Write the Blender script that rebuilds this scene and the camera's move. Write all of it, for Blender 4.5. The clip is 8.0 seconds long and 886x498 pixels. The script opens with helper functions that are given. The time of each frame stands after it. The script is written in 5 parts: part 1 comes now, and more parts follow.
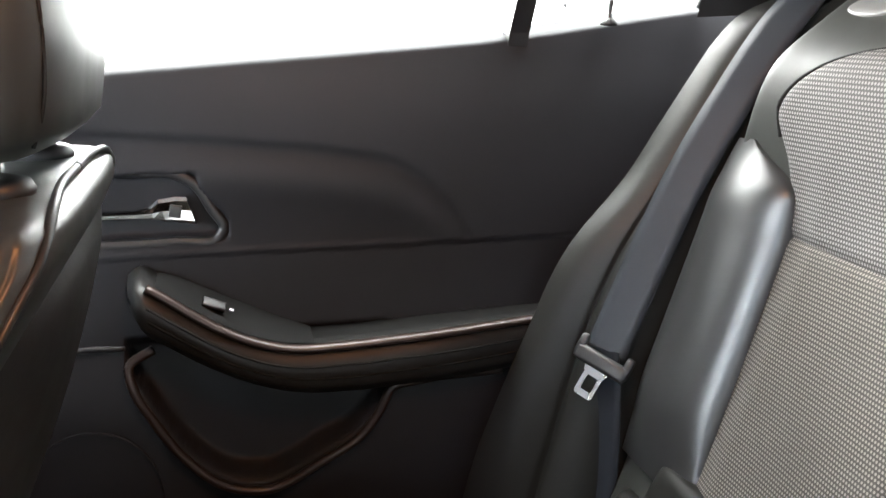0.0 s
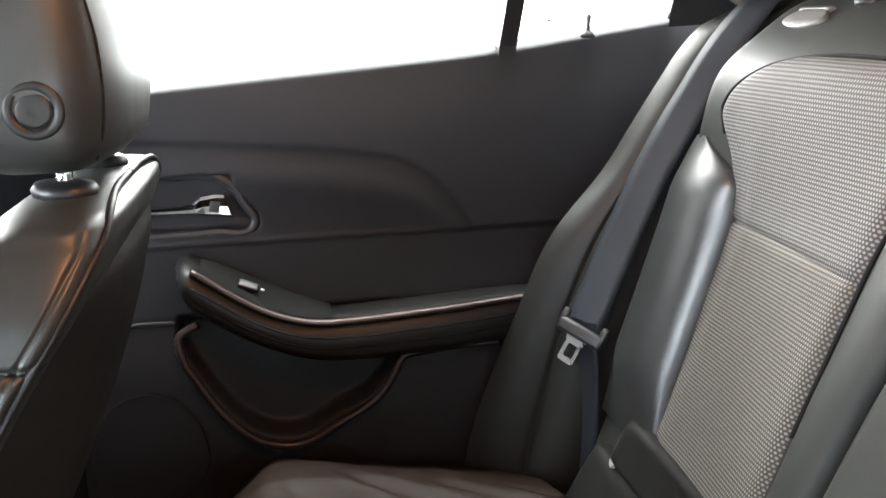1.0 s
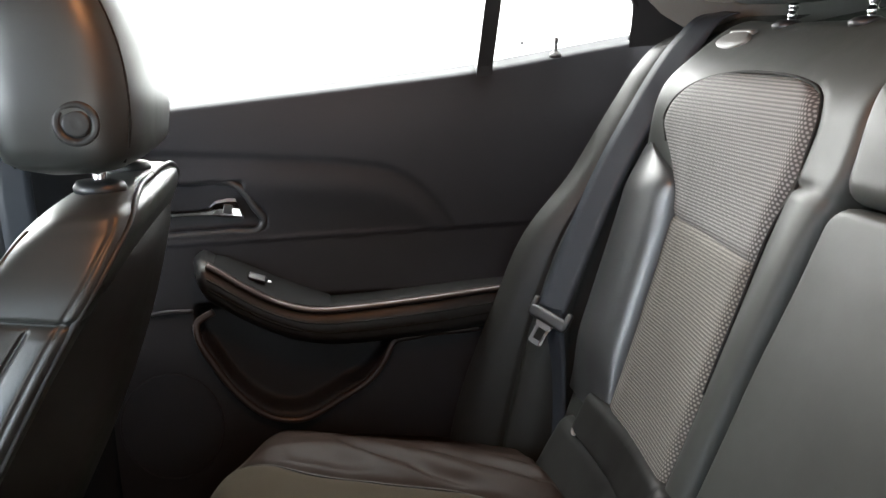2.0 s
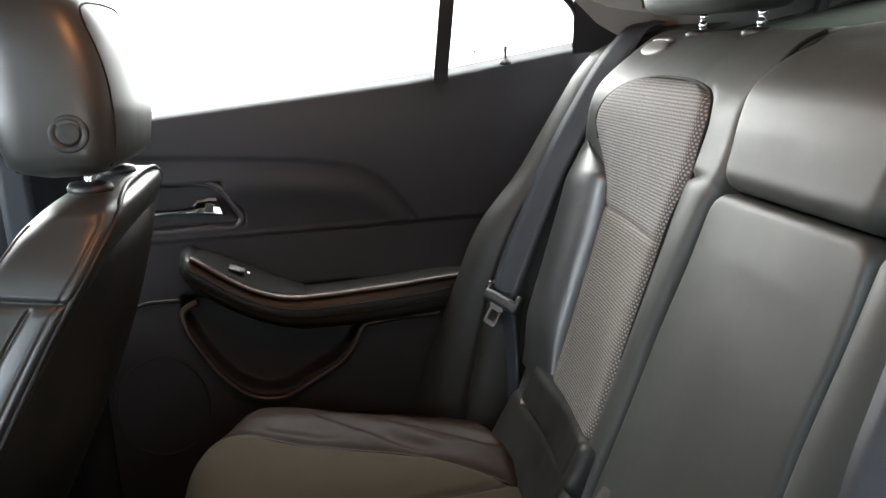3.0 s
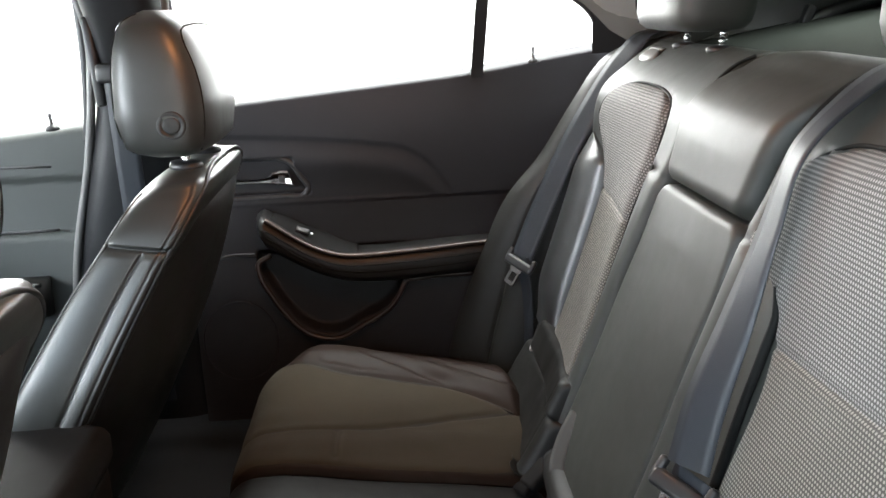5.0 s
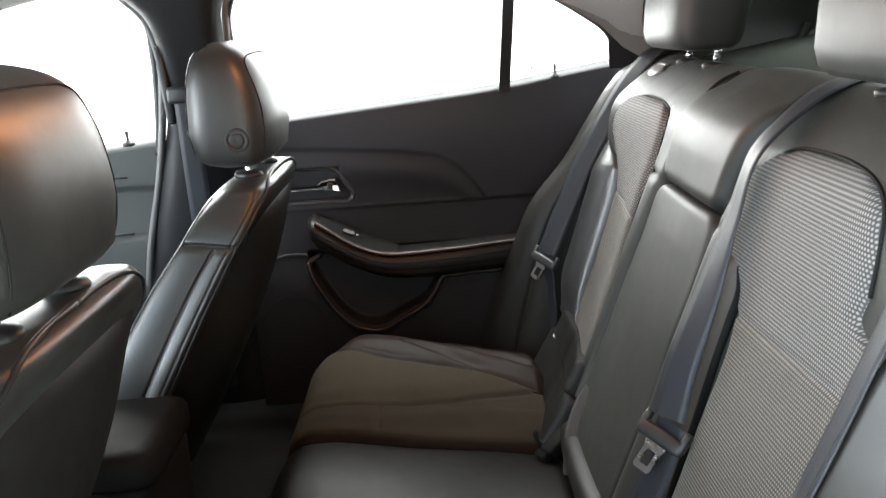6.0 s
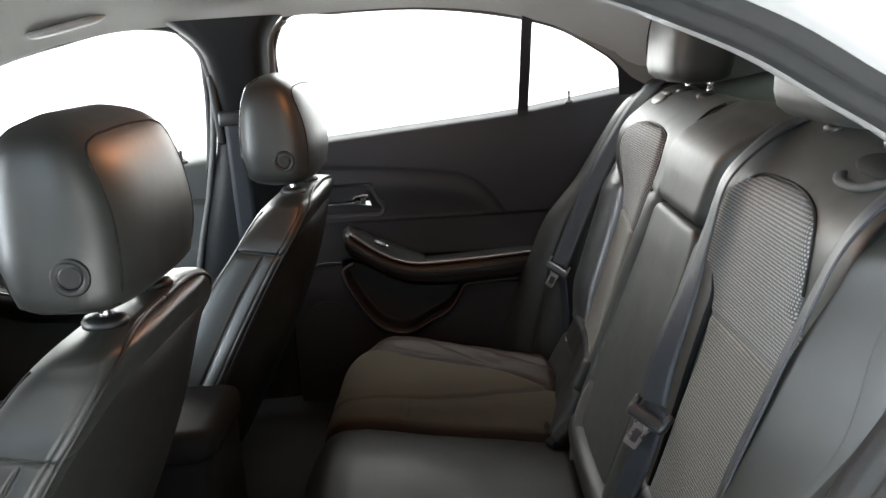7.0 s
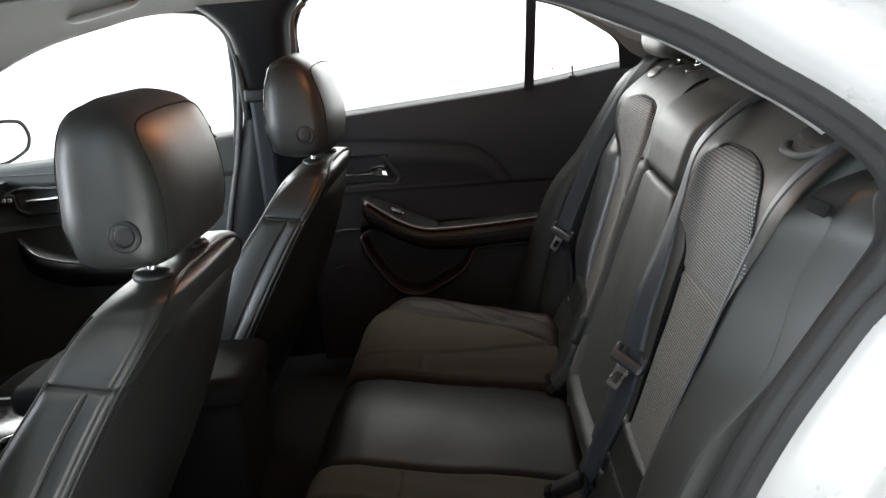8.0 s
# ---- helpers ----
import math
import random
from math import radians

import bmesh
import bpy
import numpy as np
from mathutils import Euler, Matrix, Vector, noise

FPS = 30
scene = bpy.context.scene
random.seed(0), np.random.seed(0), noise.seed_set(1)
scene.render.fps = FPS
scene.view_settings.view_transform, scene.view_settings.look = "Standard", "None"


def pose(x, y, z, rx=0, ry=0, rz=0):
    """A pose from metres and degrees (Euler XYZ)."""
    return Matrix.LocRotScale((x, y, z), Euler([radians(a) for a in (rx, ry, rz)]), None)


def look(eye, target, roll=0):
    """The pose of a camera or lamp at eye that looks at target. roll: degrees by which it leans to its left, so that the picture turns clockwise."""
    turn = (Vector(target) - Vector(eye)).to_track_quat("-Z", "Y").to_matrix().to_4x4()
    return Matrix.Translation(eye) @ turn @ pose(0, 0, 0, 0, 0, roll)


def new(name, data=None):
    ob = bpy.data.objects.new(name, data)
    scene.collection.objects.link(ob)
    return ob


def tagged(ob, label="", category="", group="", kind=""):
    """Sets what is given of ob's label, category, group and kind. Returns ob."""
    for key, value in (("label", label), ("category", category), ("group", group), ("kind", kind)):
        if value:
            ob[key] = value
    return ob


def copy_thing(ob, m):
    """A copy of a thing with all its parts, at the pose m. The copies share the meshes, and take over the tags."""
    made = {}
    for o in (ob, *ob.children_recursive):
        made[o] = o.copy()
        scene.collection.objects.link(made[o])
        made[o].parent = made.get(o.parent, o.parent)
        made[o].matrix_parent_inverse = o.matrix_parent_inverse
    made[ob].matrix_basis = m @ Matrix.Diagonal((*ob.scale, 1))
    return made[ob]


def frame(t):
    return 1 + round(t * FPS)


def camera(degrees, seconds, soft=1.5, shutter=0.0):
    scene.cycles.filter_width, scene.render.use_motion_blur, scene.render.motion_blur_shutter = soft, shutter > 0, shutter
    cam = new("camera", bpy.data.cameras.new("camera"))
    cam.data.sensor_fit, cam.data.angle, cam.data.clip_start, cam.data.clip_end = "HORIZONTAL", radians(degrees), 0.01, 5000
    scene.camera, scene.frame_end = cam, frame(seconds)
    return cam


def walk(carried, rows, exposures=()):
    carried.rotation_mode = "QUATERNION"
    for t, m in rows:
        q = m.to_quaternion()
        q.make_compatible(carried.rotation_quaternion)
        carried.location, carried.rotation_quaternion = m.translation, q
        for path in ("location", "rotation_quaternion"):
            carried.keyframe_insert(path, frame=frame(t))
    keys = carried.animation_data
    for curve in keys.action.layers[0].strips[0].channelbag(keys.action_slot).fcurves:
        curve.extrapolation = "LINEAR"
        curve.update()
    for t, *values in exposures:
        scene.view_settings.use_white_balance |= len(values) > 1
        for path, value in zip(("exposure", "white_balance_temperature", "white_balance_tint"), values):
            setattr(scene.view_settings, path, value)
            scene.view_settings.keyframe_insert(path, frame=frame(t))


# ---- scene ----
cam = camera(54.0, 8.0)
PATH = [
    (0, (0.580, -0.230, 1.035), (1.069, 1.646, 0.541), 0.6),
    (0.5, (0.585, -0.304, 1.056), (1.042, 1.581, 0.571), 0.0),
    (1, (0.612, -0.393, 1.062), (0.977, 1.508, 0.558), -1.15),
    (2.5, (0.66, -0.628, 1.075), (0.96, 1.297, 0.622), -2.0),
    (3, (0.682, -0.695, 1.083), (0.99, 1.226, 0.617), -2.9),
    (3.5, (0.697, -0.755, 1.098), (0.998, 1.152, 0.574), -3.9),
    (4, (0.718, -0.823, 1.111), (1.0, 1.085, 0.581), -4.2),
    (4.5, (0.738, -0.897, 1.134), (0.993, 1.016, 0.611), -3.0),
    (5, (0.752, -0.964, 1.146), (0.855, 0.961, 0.615), -2.5),
    (6.5, (0.774, -1.239, 1.189), (0.757, 0.701, 0.703), -3.8),
    (7, (0.779, -1.32, 1.208), (0.72, 0.623, 0.736), -3.8),
    (7.5, (0.796, -1.392, 1.214), (0.701, 0.551, 0.749), -4.3),
    (8, (0.816, -1.462, 1.23), (0.696, 0.462, 0.697), -4.6),
]
walk(cam, [(t, look(eye, target, roll)) for t, eye, target, roll in PATH], [(0, 2.42), (0.7, 2.40), (2.5, 1.82), (3.5, 1.85), (4.5, 2.05), (6.5, 1.57), (8, 0.9)])

# ---- light ----
world = bpy.data.worlds.new("studio_light")
scene.world = world
world.use_nodes = True
world.node_tree.nodes["Background"].inputs["Color"].default_value = (1.0, 1.0, 0.985, 1)
world.node_tree.nodes["Background"].inputs["Strength"].default_value = 0.95


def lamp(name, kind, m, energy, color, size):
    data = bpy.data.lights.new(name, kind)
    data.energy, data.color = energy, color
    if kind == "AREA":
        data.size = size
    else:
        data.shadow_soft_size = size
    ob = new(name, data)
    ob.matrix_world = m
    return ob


# The four area lights are unseen fills added to brighten the cabin.
lamp("fill_overhead", "AREA", pose(0.6, 0.0, 4.6), 1000, (0.98, 1.0, 1.0), 5.5)
lamp("fill_front_left", "AREA", look((-6.0, -3.4, 2.0), (0.2, 0.0, 0.95)), 1080, (0.84, 0.93, 1.0), 5.0)
lamp("fill_door", "AREA", look((-2.8, -6.0, 3.1), (0.9, -0.1, 0.7)), 100, (0.60, 0.80, 1.0), 3.0)
lamp("fill_far", "AREA", look((-1.3, 7.2, 3.6), (0.6, 0.0, 1.0)), 1000, (1.0, 1.0, 1.0), 7.0)
lamp("courtesy_light", "POINT", pose(0.70, 0.02, 1.29), 1.6, (1.0, 0.40, 0.14), 0.03)

# ---- materials ----


def material(name, color, rough=0.5, metal=0.0, vary=0.15, vary_scale=6.0, bump=0.0, bump_scale=400.0, wear=0.06, kind="noise", coat=0.0, spec=0.5):
    m = bpy.data.materials.new(name)
    m.use_nodes = True
    nt = m.node_tree
    b = nt.nodes["Principled BSDF"]
    b.inputs["Metallic"].default_value = metal
    b.inputs["Coat Weight"].default_value = coat
    b.inputs["Specular IOR Level"].default_value = spec
    tc = nt.nodes.new("ShaderNodeTexCoord")
    big = nt.nodes.new("ShaderNodeTexNoise")
    big.inputs["Scale"].default_value, big.inputs["Detail"].default_value = vary_scale, 5
    nt.links.new(tc.outputs["Object"], big.inputs["Vector"])
    ramp = nt.nodes.new("ShaderNodeMixRGB")
    ramp.inputs[1].default_value = (*[c * (1 - vary) for c in color], 1)
    ramp.inputs[2].default_value = (*[min(1, c * (1 + vary)) for c in color], 1)
    nt.links.new(big.outputs["Fac"], ramp.inputs[0])
    nt.links.new(ramp.outputs[0], b.inputs["Base Color"])
    rr = nt.nodes.new("ShaderNodeMapRange")
    rr.inputs["To Min"].default_value, rr.inputs["To Max"].default_value = max(0, rough - wear), min(1, rough + wear)
    mid = nt.nodes.new("ShaderNodeTexNoise")
    mid.inputs["Scale"].default_value, mid.inputs["Detail"].default_value = vary_scale * 7, 4
    nt.links.new(tc.outputs["Object"], mid.inputs["Vector"])
    nt.links.new(mid.outputs["Fac"], rr.inputs["Value"])
    nt.links.new(rr.outputs["Result"], b.inputs["Roughness"])
    if bump:
        tex = nt.nodes.new("ShaderNodeTexNoise")
        tex.inputs["Detail"].default_value = 3
        height = tex.outputs["Fac"]
        tex.inputs["Scale"].default_value = bump_scale
        nt.links.new(tc.outputs["Object"], tex.inputs["Vector"])
        bp = nt.nodes.new("ShaderNodeBump")
        bp.inputs["Strength"].default_value, bp.inputs["Distance"].default_value = bump, 0.001
        nt.links.new(height, bp.inputs["Height"])
        if kind == "leather":
            fold = nt.nodes.new("ShaderNodeTexNoise")
            fold.inputs["Scale"].default_value, fold.inputs["Detail"].default_value, fold.inputs["Distortion"].default_value = 11, 1, 0.4
            nt.links.new(tc.outputs["Object"], fold.inputs["Vector"])
            soft_bump = nt.nodes.new("ShaderNodeBump")
            soft_bump.inputs["Strength"].default_value, soft_bump.inputs["Distance"].default_value = 0.10, 0.006
            nt.links.new(fold.outputs["Fac"], soft_bump.inputs["Height"])
            nt.links.new(soft_bump.outputs["Normal"], bp.inputs["Normal"])
        nt.links.new(bp.outputs["Normal"], b.inputs["Normal"])
    return m


def math_node(nt, op, a, b=None):
    n = nt.nodes.new("ShaderNodeMath")
    n.operation = op
    for i, v in enumerate((a, b)):
        if v is None:
            continue
        if isinstance(v, (int, float)):
            n.inputs[i].default_value = v
        else:
            nt.links.new(v, n.inputs[i])
    return n.outputs[0]


def weave(name, dark, light, pitch_u, pitch_v, rough=0.75, sharp=0.25, offset=True, size=0.55, relief=0.3):
    """Spacer-mesh fabric or webbing: raised light stitches in rows on a dark ground, in metres of the UV map."""
    m = bpy.data.materials.new(name)
    m.use_nodes = True
    nt = m.node_tree
    b = nt.nodes["Principled BSDF"]
    b.inputs["Roughness"].default_value = rough
    b.inputs["Specular IOR Level"].default_value = 0.3
    uv = nt.nodes.new("ShaderNodeUVMap")
    sep = nt.nodes.new("ShaderNodeSeparateXYZ")
    nt.links.new(uv.outputs["UV"], sep.inputs[0])
    v = math_node(nt, "DIVIDE", sep.outputs["Y"], pitch_v)
    u = math_node(nt, "DIVIDE", sep.outputs["X"], pitch_u)
    if offset:
        row = math_node(nt, "MODULO", math_node(nt, "FLOOR", v), 2.0)
        u = math_node(nt, "ADD", u, math_node(nt, "MULTIPLY", row, 0.5))
    fu = math_node(nt, "ABSOLUTE", math_node(nt, "SUBTRACT", math_node(nt, "FRACT", u), 0.5))
    fv = math_node(nt, "ABSOLUTE", math_node(nt, "SUBTRACT", math_node(nt, "FRACT", v), 0.5))
    d = math_node(nt, "ADD", math_node(nt, "POWER", math_node(nt, "MULTIPLY", fu, 2.0), 2.0), math_node(nt, "POWER", math_node(nt, "MULTIPLY", fv, 2.0), 2.0))
    rng = nt.nodes.new("ShaderNodeMapRange")
    rng.inputs["From Min"].default_value, rng.inputs["From Max"].default_value = size + sharp, size - sharp
    nt.links.new(d, rng.inputs["Value"])
    noise_t = nt.nodes.new("ShaderNodeTexNoise")
    noise_t.inputs["Scale"].default_value = 9
    tc = nt.nodes.new("ShaderNodeTexCoord")
    nt.links.new(tc.outputs["Object"], noise_t.inputs["Vector"])
    soil = nt.nodes.new("ShaderNodeMixRGB")
    soil.inputs[1].default_value = (*[c * 0.75 for c in light], 1)
    soil.inputs[2].default_value = (*[c * 1.1 for c in light], 1)
    nt.links.new(noise_t.outputs["Fac"], soil.inputs[0])
    mix = nt.nodes.new("ShaderNodeMixRGB")
    mix.inputs[1].default_value = (*dark, 1)
    nt.links.new(soil.outputs[0], mix.inputs[2])
    nt.links.new(rng.outputs["Result"], mix.inputs[0])
    nt.links.new(mix.outputs[0], b.inputs["Base Color"])
    bp = nt.nodes.new("ShaderNodeBump")
    bp.inputs["Strength"].default_value, bp.inputs["Distance"].default_value = relief, 0.0006
    nt.links.new(rng.outputs["Result"], bp.inputs["Height"])
    nt.links.new(bp.outputs["Normal"], b.inputs["Normal"])
    return m


def pane_glass(name, tint):
    m = bpy.data.materials.new(name)
    m.use_nodes = True
    nt = m.node_tree
    nt.nodes.remove(nt.nodes["Principled BSDF"])
    out = nt.nodes["Material Output"]
    tr, gl, mix, fr = (nt.nodes.new(k) for k in ("ShaderNodeBsdfTransparent", "ShaderNodeBsdfGlossy", "ShaderNodeMixShader", "ShaderNodeFresnel"))
    tr.inputs["Color"].default_value = (*tint, 1)
    gl.inputs["Roughness"].default_value = 0.02
    fr.inputs["IOR"].default_value = 1.35
    nt.links.new(fr.outputs[0], mix.inputs[0])
    nt.links.new(tr.outputs[0], mix.inputs[1])
    nt.links.new(gl.outputs[0], mix.inputs[2])
    nt.links.new(mix.outputs[0], out.inputs["Surface"])
    return m


LEATHER = material("black_leather", (0.0212, 0.0228, 0.0200), 0.54, vary=0.2, bump=0.04, bump_scale=260, kind="leather", spec=0.42)
GLOSSY = material("glossy_black_leather", (0.0145, 0.0154, 0.0140), 0.44, vary=0.2, bump=0.03, bump_scale=260, kind="leather", spec=0.56)
CUSHION = material("dark_cushion_leather", (0.0095, 0.0095, 0.0088), 0.5, vary=0.25, bump=0.08, bump_scale=300, kind="leather", spec=0.22)
LEATHER_SIDE = material("grained_vinyl", (0.0075, 0.0073, 0.0070), 0.48, vary=0.15, bump=0.06, bump_scale=300, kind="leather", spec=0.36)
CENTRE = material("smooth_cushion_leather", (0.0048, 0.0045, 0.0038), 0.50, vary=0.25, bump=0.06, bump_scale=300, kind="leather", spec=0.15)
# Black leather; its brown cast stands for warm lamp light on it.
CREASED = material("warm_lit_creased_leather", (0.0125, 0.0076, 0.0056), 0.56, vary=0.25, bump=0.08, bump_scale=300, kind="leather", spec=0.09)
PAD = material("matt_grained_vinyl", (0.0092, 0.0089, 0.0075), 0.47, vary=0.15, bump=0.06, bump_scale=300, kind="leather", spec=0.36)
SHINY = material("smooth_black_leather", (0.022, 0.0225, 0.0228), 0.37, vary=0.2, bump=0.04, bump_scale=300, kind="leather", spec=0.8)
SUEDE = material("dark_seat_cloth", (0.028, 0.0222, 0.0142), 0.9, spec=0.2, vary=0.25, bump=0.4, bump_scale=1500)
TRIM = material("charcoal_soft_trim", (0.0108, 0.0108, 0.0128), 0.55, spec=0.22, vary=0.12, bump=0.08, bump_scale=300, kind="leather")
# The charcoal trim again, lightened as if lit through the windscreen.
LIT_TRIM = material("windscreen_lit_soft_trim", (0.040, 0.044, 0.042), 0.55, spec=0.3, vary=0.12, bump=0.06, bump_scale=300, kind="leather")
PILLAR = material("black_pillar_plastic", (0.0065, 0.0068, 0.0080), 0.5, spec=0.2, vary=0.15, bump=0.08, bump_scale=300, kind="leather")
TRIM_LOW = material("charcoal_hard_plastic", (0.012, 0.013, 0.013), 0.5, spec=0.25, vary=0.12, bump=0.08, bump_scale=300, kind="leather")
# Dark satin plastic; the brown is warm cabin light put into its colour.
SATIN = material("warm_lit_satin_trim", (0.026, 0.016, 0.013), 0.34, metal=0.3, vary=0.1)
BLACK = material("black_plastic", (0.012, 0.012, 0.013), 0.45, vary=0.15)
GLOSS = material("glossy_black_trim", (0.02, 0.02, 0.02), 0.16, vary=0.1)
THREAD = material("seam_thread", (0.008, 0.008, 0.0076), 0.75, vary=0.2, spec=0.15)
CHROME = material("chrome", (0.82, 0.82, 0.83), 0.12, metal=1.0, vary=0.03, wear=0.03)
STEEL = material("brushed_steel", (0.34, 0.34, 0.34), 0.28, metal=0.9, vary=0.08)
GREY = material("grey_plastic", (0.33, 0.32, 0.31), 0.5, vary=0.08)
RELEASE = material("pale_grey_plastic", (0.13, 0.13, 0.127), 0.45, vary=0.08)
BEZEL = material("satin_grey_bezel", (0.11, 0.108, 0.105), 0.45, vary=0.08)
RUBBER = material("seal_rubber", (0.012, 0.012, 0.012), 0.65, spec=0.25, vary=0.2, bump=0.2, bump_scale=500)
PAINT = material("white_car_paint", (0.235, 0.231, 0.226), 0.28, vary=0.02, coat=0.6, wear=0.02)
CLOTH = material("grey_headliner_cloth", (0.20, 0.197, 0.188), 0.95, vary=0.08, bump=0.5, bump_scale=900)
GRABGREY = material("grey_handle_plastic", (0.28, 0.275, 0.26), 0.5, vary=0.06, bump=0.1, bump_scale=900)
MATTE = material("matte_black_plastic", (0.0065, 0.0065, 0.0065), 0.75, vary=0.2, spec=0.12)
PILLAR_CLOTH = material("dark_grey_pillar_cloth", (0.11, 0.11, 0.103), 0.95, vary=0.08, bump=0.5, bump_scale=900)
STRAP = material("grey_strap", (0.035, 0.035, 0.033), 0.8, vary=0.2, bump=0.4, bump_scale=900)
CARPET = material("black_carpet", (0.008, 0.0078, 0.0078), 1.0, vary=0.4, bump=0.8, bump_scale=1200, spec=0.1)
SHELF = material("dark_grey_shelf_felt", (0.017, 0.0195, 0.017), 0.95, spec=0.15, vary=0.2, bump=0.6, bump_scale=900)
FLOOR = material("white_studio_floor", (0.82, 0.82, 0.81), 0.5, vary=0.03, vary_scale=0.7)
WALLW = material("white_studio_wall", (0.85, 0.85, 0.84), 0.8, vary=0.02, vary_scale=0.5)
GREYWALL = material("bounce_cut_grey", (0.24, 0.245, 0.24), 0.8, vary=0.05, vary_scale=0.5)
MIRROR = material("mirror_glass", (0.9, 0.9, 0.9), 0.01, metal=1.0, vary=0.0, wear=0.0)
MESH = weave("spacer_mesh_fabric", (0.050, 0.049, 0.047), (0.230, 0.224, 0.215), 0.0037, 0.0040, offset=True, size=0.40, sharp=0.25)
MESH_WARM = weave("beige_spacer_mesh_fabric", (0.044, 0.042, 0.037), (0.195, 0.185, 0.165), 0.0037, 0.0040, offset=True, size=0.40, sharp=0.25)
# Black webbing; the blue in it stands for cool light on the belt.
WEB = weave("belt_webbing", (0.013, 0.0151, 0.0192), (0.0225, 0.0263, 0.0332), 0.0012, 0.0018, rough=0.48, sharp=0.5, relief=0.08)
GLASS = pane_glass("clear_glass", (0.93, 0.95, 0.93))
TINTED = pane_glass("tinted_rear_glass", (0.26, 0.28, 0.26))

# ---- helpers ----


def mesh_of(name, verts, faces, uvs=None, smooth=True, fix=False):
    me = bpy.data.meshes.new(name)
    me.from_pydata([tuple(map(float, v)) for v in verts], [], faces)
    if fix:
        bm = bmesh.new()
        bm.from_mesh(me)
        bmesh.ops.remove_doubles(bm, verts=bm.verts, dist=1e-6)
        bmesh.ops.recalc_face_normals(bm, faces=bm.faces)
        bm.to_mesh(me)
        bm.free()
    elif uvs is not None:
        layer = me.uv_layers.new(name="UVMap")
        idx = np.empty(len(me.loops), dtype=np.int32)
        me.loops.foreach_get("vertex_index", idx)
        layer.data.foreach_set("uv", np.asarray(uvs, dtype=np.float32)[idx].ravel())
    if smooth:
        me.polygons.foreach_set("use_smooth", [True] * len(me.polygons))
    me.update()
    return me


def sheet(name, fn, nu, nv, wrap_u=False, wrap_v=False, uv=None, smooth=True):
    """A grid of fn(a, b), a and b from 0 to 1."""
    mu, mv = nu if wrap_u else nu + 1, nv if wrap_v else nv + 1
    verts = [fn(i / nu, j / nv) for i in range(mu) for j in range(mv)]
    uvs = [uv(i / nu, j / nv) for i in range(mu) for j in range(mv)] if uv else None
    faces = [(i * mv + j, (i + 1) % mu * mv + j, (i + 1) % mu * mv + (j + 1) % mv, i * mv + (j + 1) % mv) for i in range(nu) for j in range(nv)]
    return mesh_of(name, verts, faces, uvs, smooth)


def rings(name, loops, cap=True, smooth=True):
    """A closed loft through rings of as many points each."""
    n = len(loops[0])
    verts = [p for loop in loops for p in loop]
    faces = [(i * n + j, i * n + (j + 1) % n, (i + 1) * n + (j + 1) % n, (i + 1) * n + j) for i in range(len(loops) - 1) for j in range(n)]
    if cap:
        for k, loop in ((0, loops[0]), (len(loops) - 1, loops[-1])):
            c = len(verts)
            verts.append(tuple(np.mean(np.array([tuple(p) for p in loop]), axis=0)))
            faces += [(k * n + j, k * n + (j + 1) % n, c) for j in range(n)]
    return mesh_of(name, verts, faces, smooth=smooth, fix=True)


def glide(points, n):
    """n points along a smooth curve through the given ones."""
    p = np.array(points, float)
    t = np.r_[0, np.cumsum(np.linalg.norm(np.diff(p, axis=0), axis=1))]
    s = np.linspace(0, t[-1], n)
    m = np.gradient(p, t, axis=0)
    k = np.clip(np.searchsorted(t, s, side="right") - 1, 0, len(t) - 2)
    h = (t[k + 1] - t[k])[:, None]
    a = ((s - t[k]) / h[:, 0])[:, None]
    return (2 * a**3 - 3 * a**2 + 1) * p[k] + (a**3 - 2 * a**2 + a) * h * m[k] + (3 * a**2 - 2 * a**3) * p[k + 1] + (a**3 - a**2) * h * m[k + 1]


def tube(name, points, radius, n=60, sides=8, flat=1.0, up=(0, 0, 1)):
    c = glide(points, n)
    d = np.gradient(c, axis=0)
    d /= np.linalg.norm(d, axis=1)[:, None]
    up = np.array(up, float)
    loops = []
    for q, w in zip(c, d):
        a = np.cross(w, up)
        a /= max(np.linalg.norm(a), 1e-6)
        b = np.cross(a, w)
        loops.append([q + radius * (math.cos(v) * a + flat * math.sin(v) * b) for v in (2 * math.pi * k / sides for k in range(sides))])
    return rings(name, loops)


def ribbon(name, points, across, width, thick=0.0016, n=90):
    """A strap through points, each with the direction across it; UV in metres."""
    c, w = glide(points, n), np.array(across, float)
    w = np.stack([np.interp(np.linspace(0, 1, n), np.linspace(0, 1, len(w)), w[:, k]) for k in range(3)], 1)
    d = np.gradient(c, axis=0)
    d /= np.linalg.norm(d, axis=1)[:, None]
    w = w - (w * d).sum(1)[:, None] * d
    w /= np.linalg.norm(w, axis=1)[:, None]
    nrm = np.cross(d, w)
    s = np.r_[0, np.cumsum(np.linalg.norm(np.diff(c, axis=0), axis=1))]
    prof = [(-0.5, -1), (-0.49, 1), (-0.25, 1), (0, 1), (0.25, 1), (0.49, 1), (0.5, -1), (0.25, -1), (0, -1), (-0.25, -1)]
    verts, uvs, k = [], [], len(prof)
    for i in range(n):
        for a, b in prof:
            verts.append(c[i] + a * width * w[i] + b * thick / 2 * nrm[i])
            uvs.append((a * width, s[i]))
    faces = [(i * k + j, i * k + (j + 1) % k, (i + 1) * k + (j + 1) % k, (i + 1) * k + j) for i in range(n - 1) for j in range(k)]
    return mesh_of(name, verts, faces, uvs)


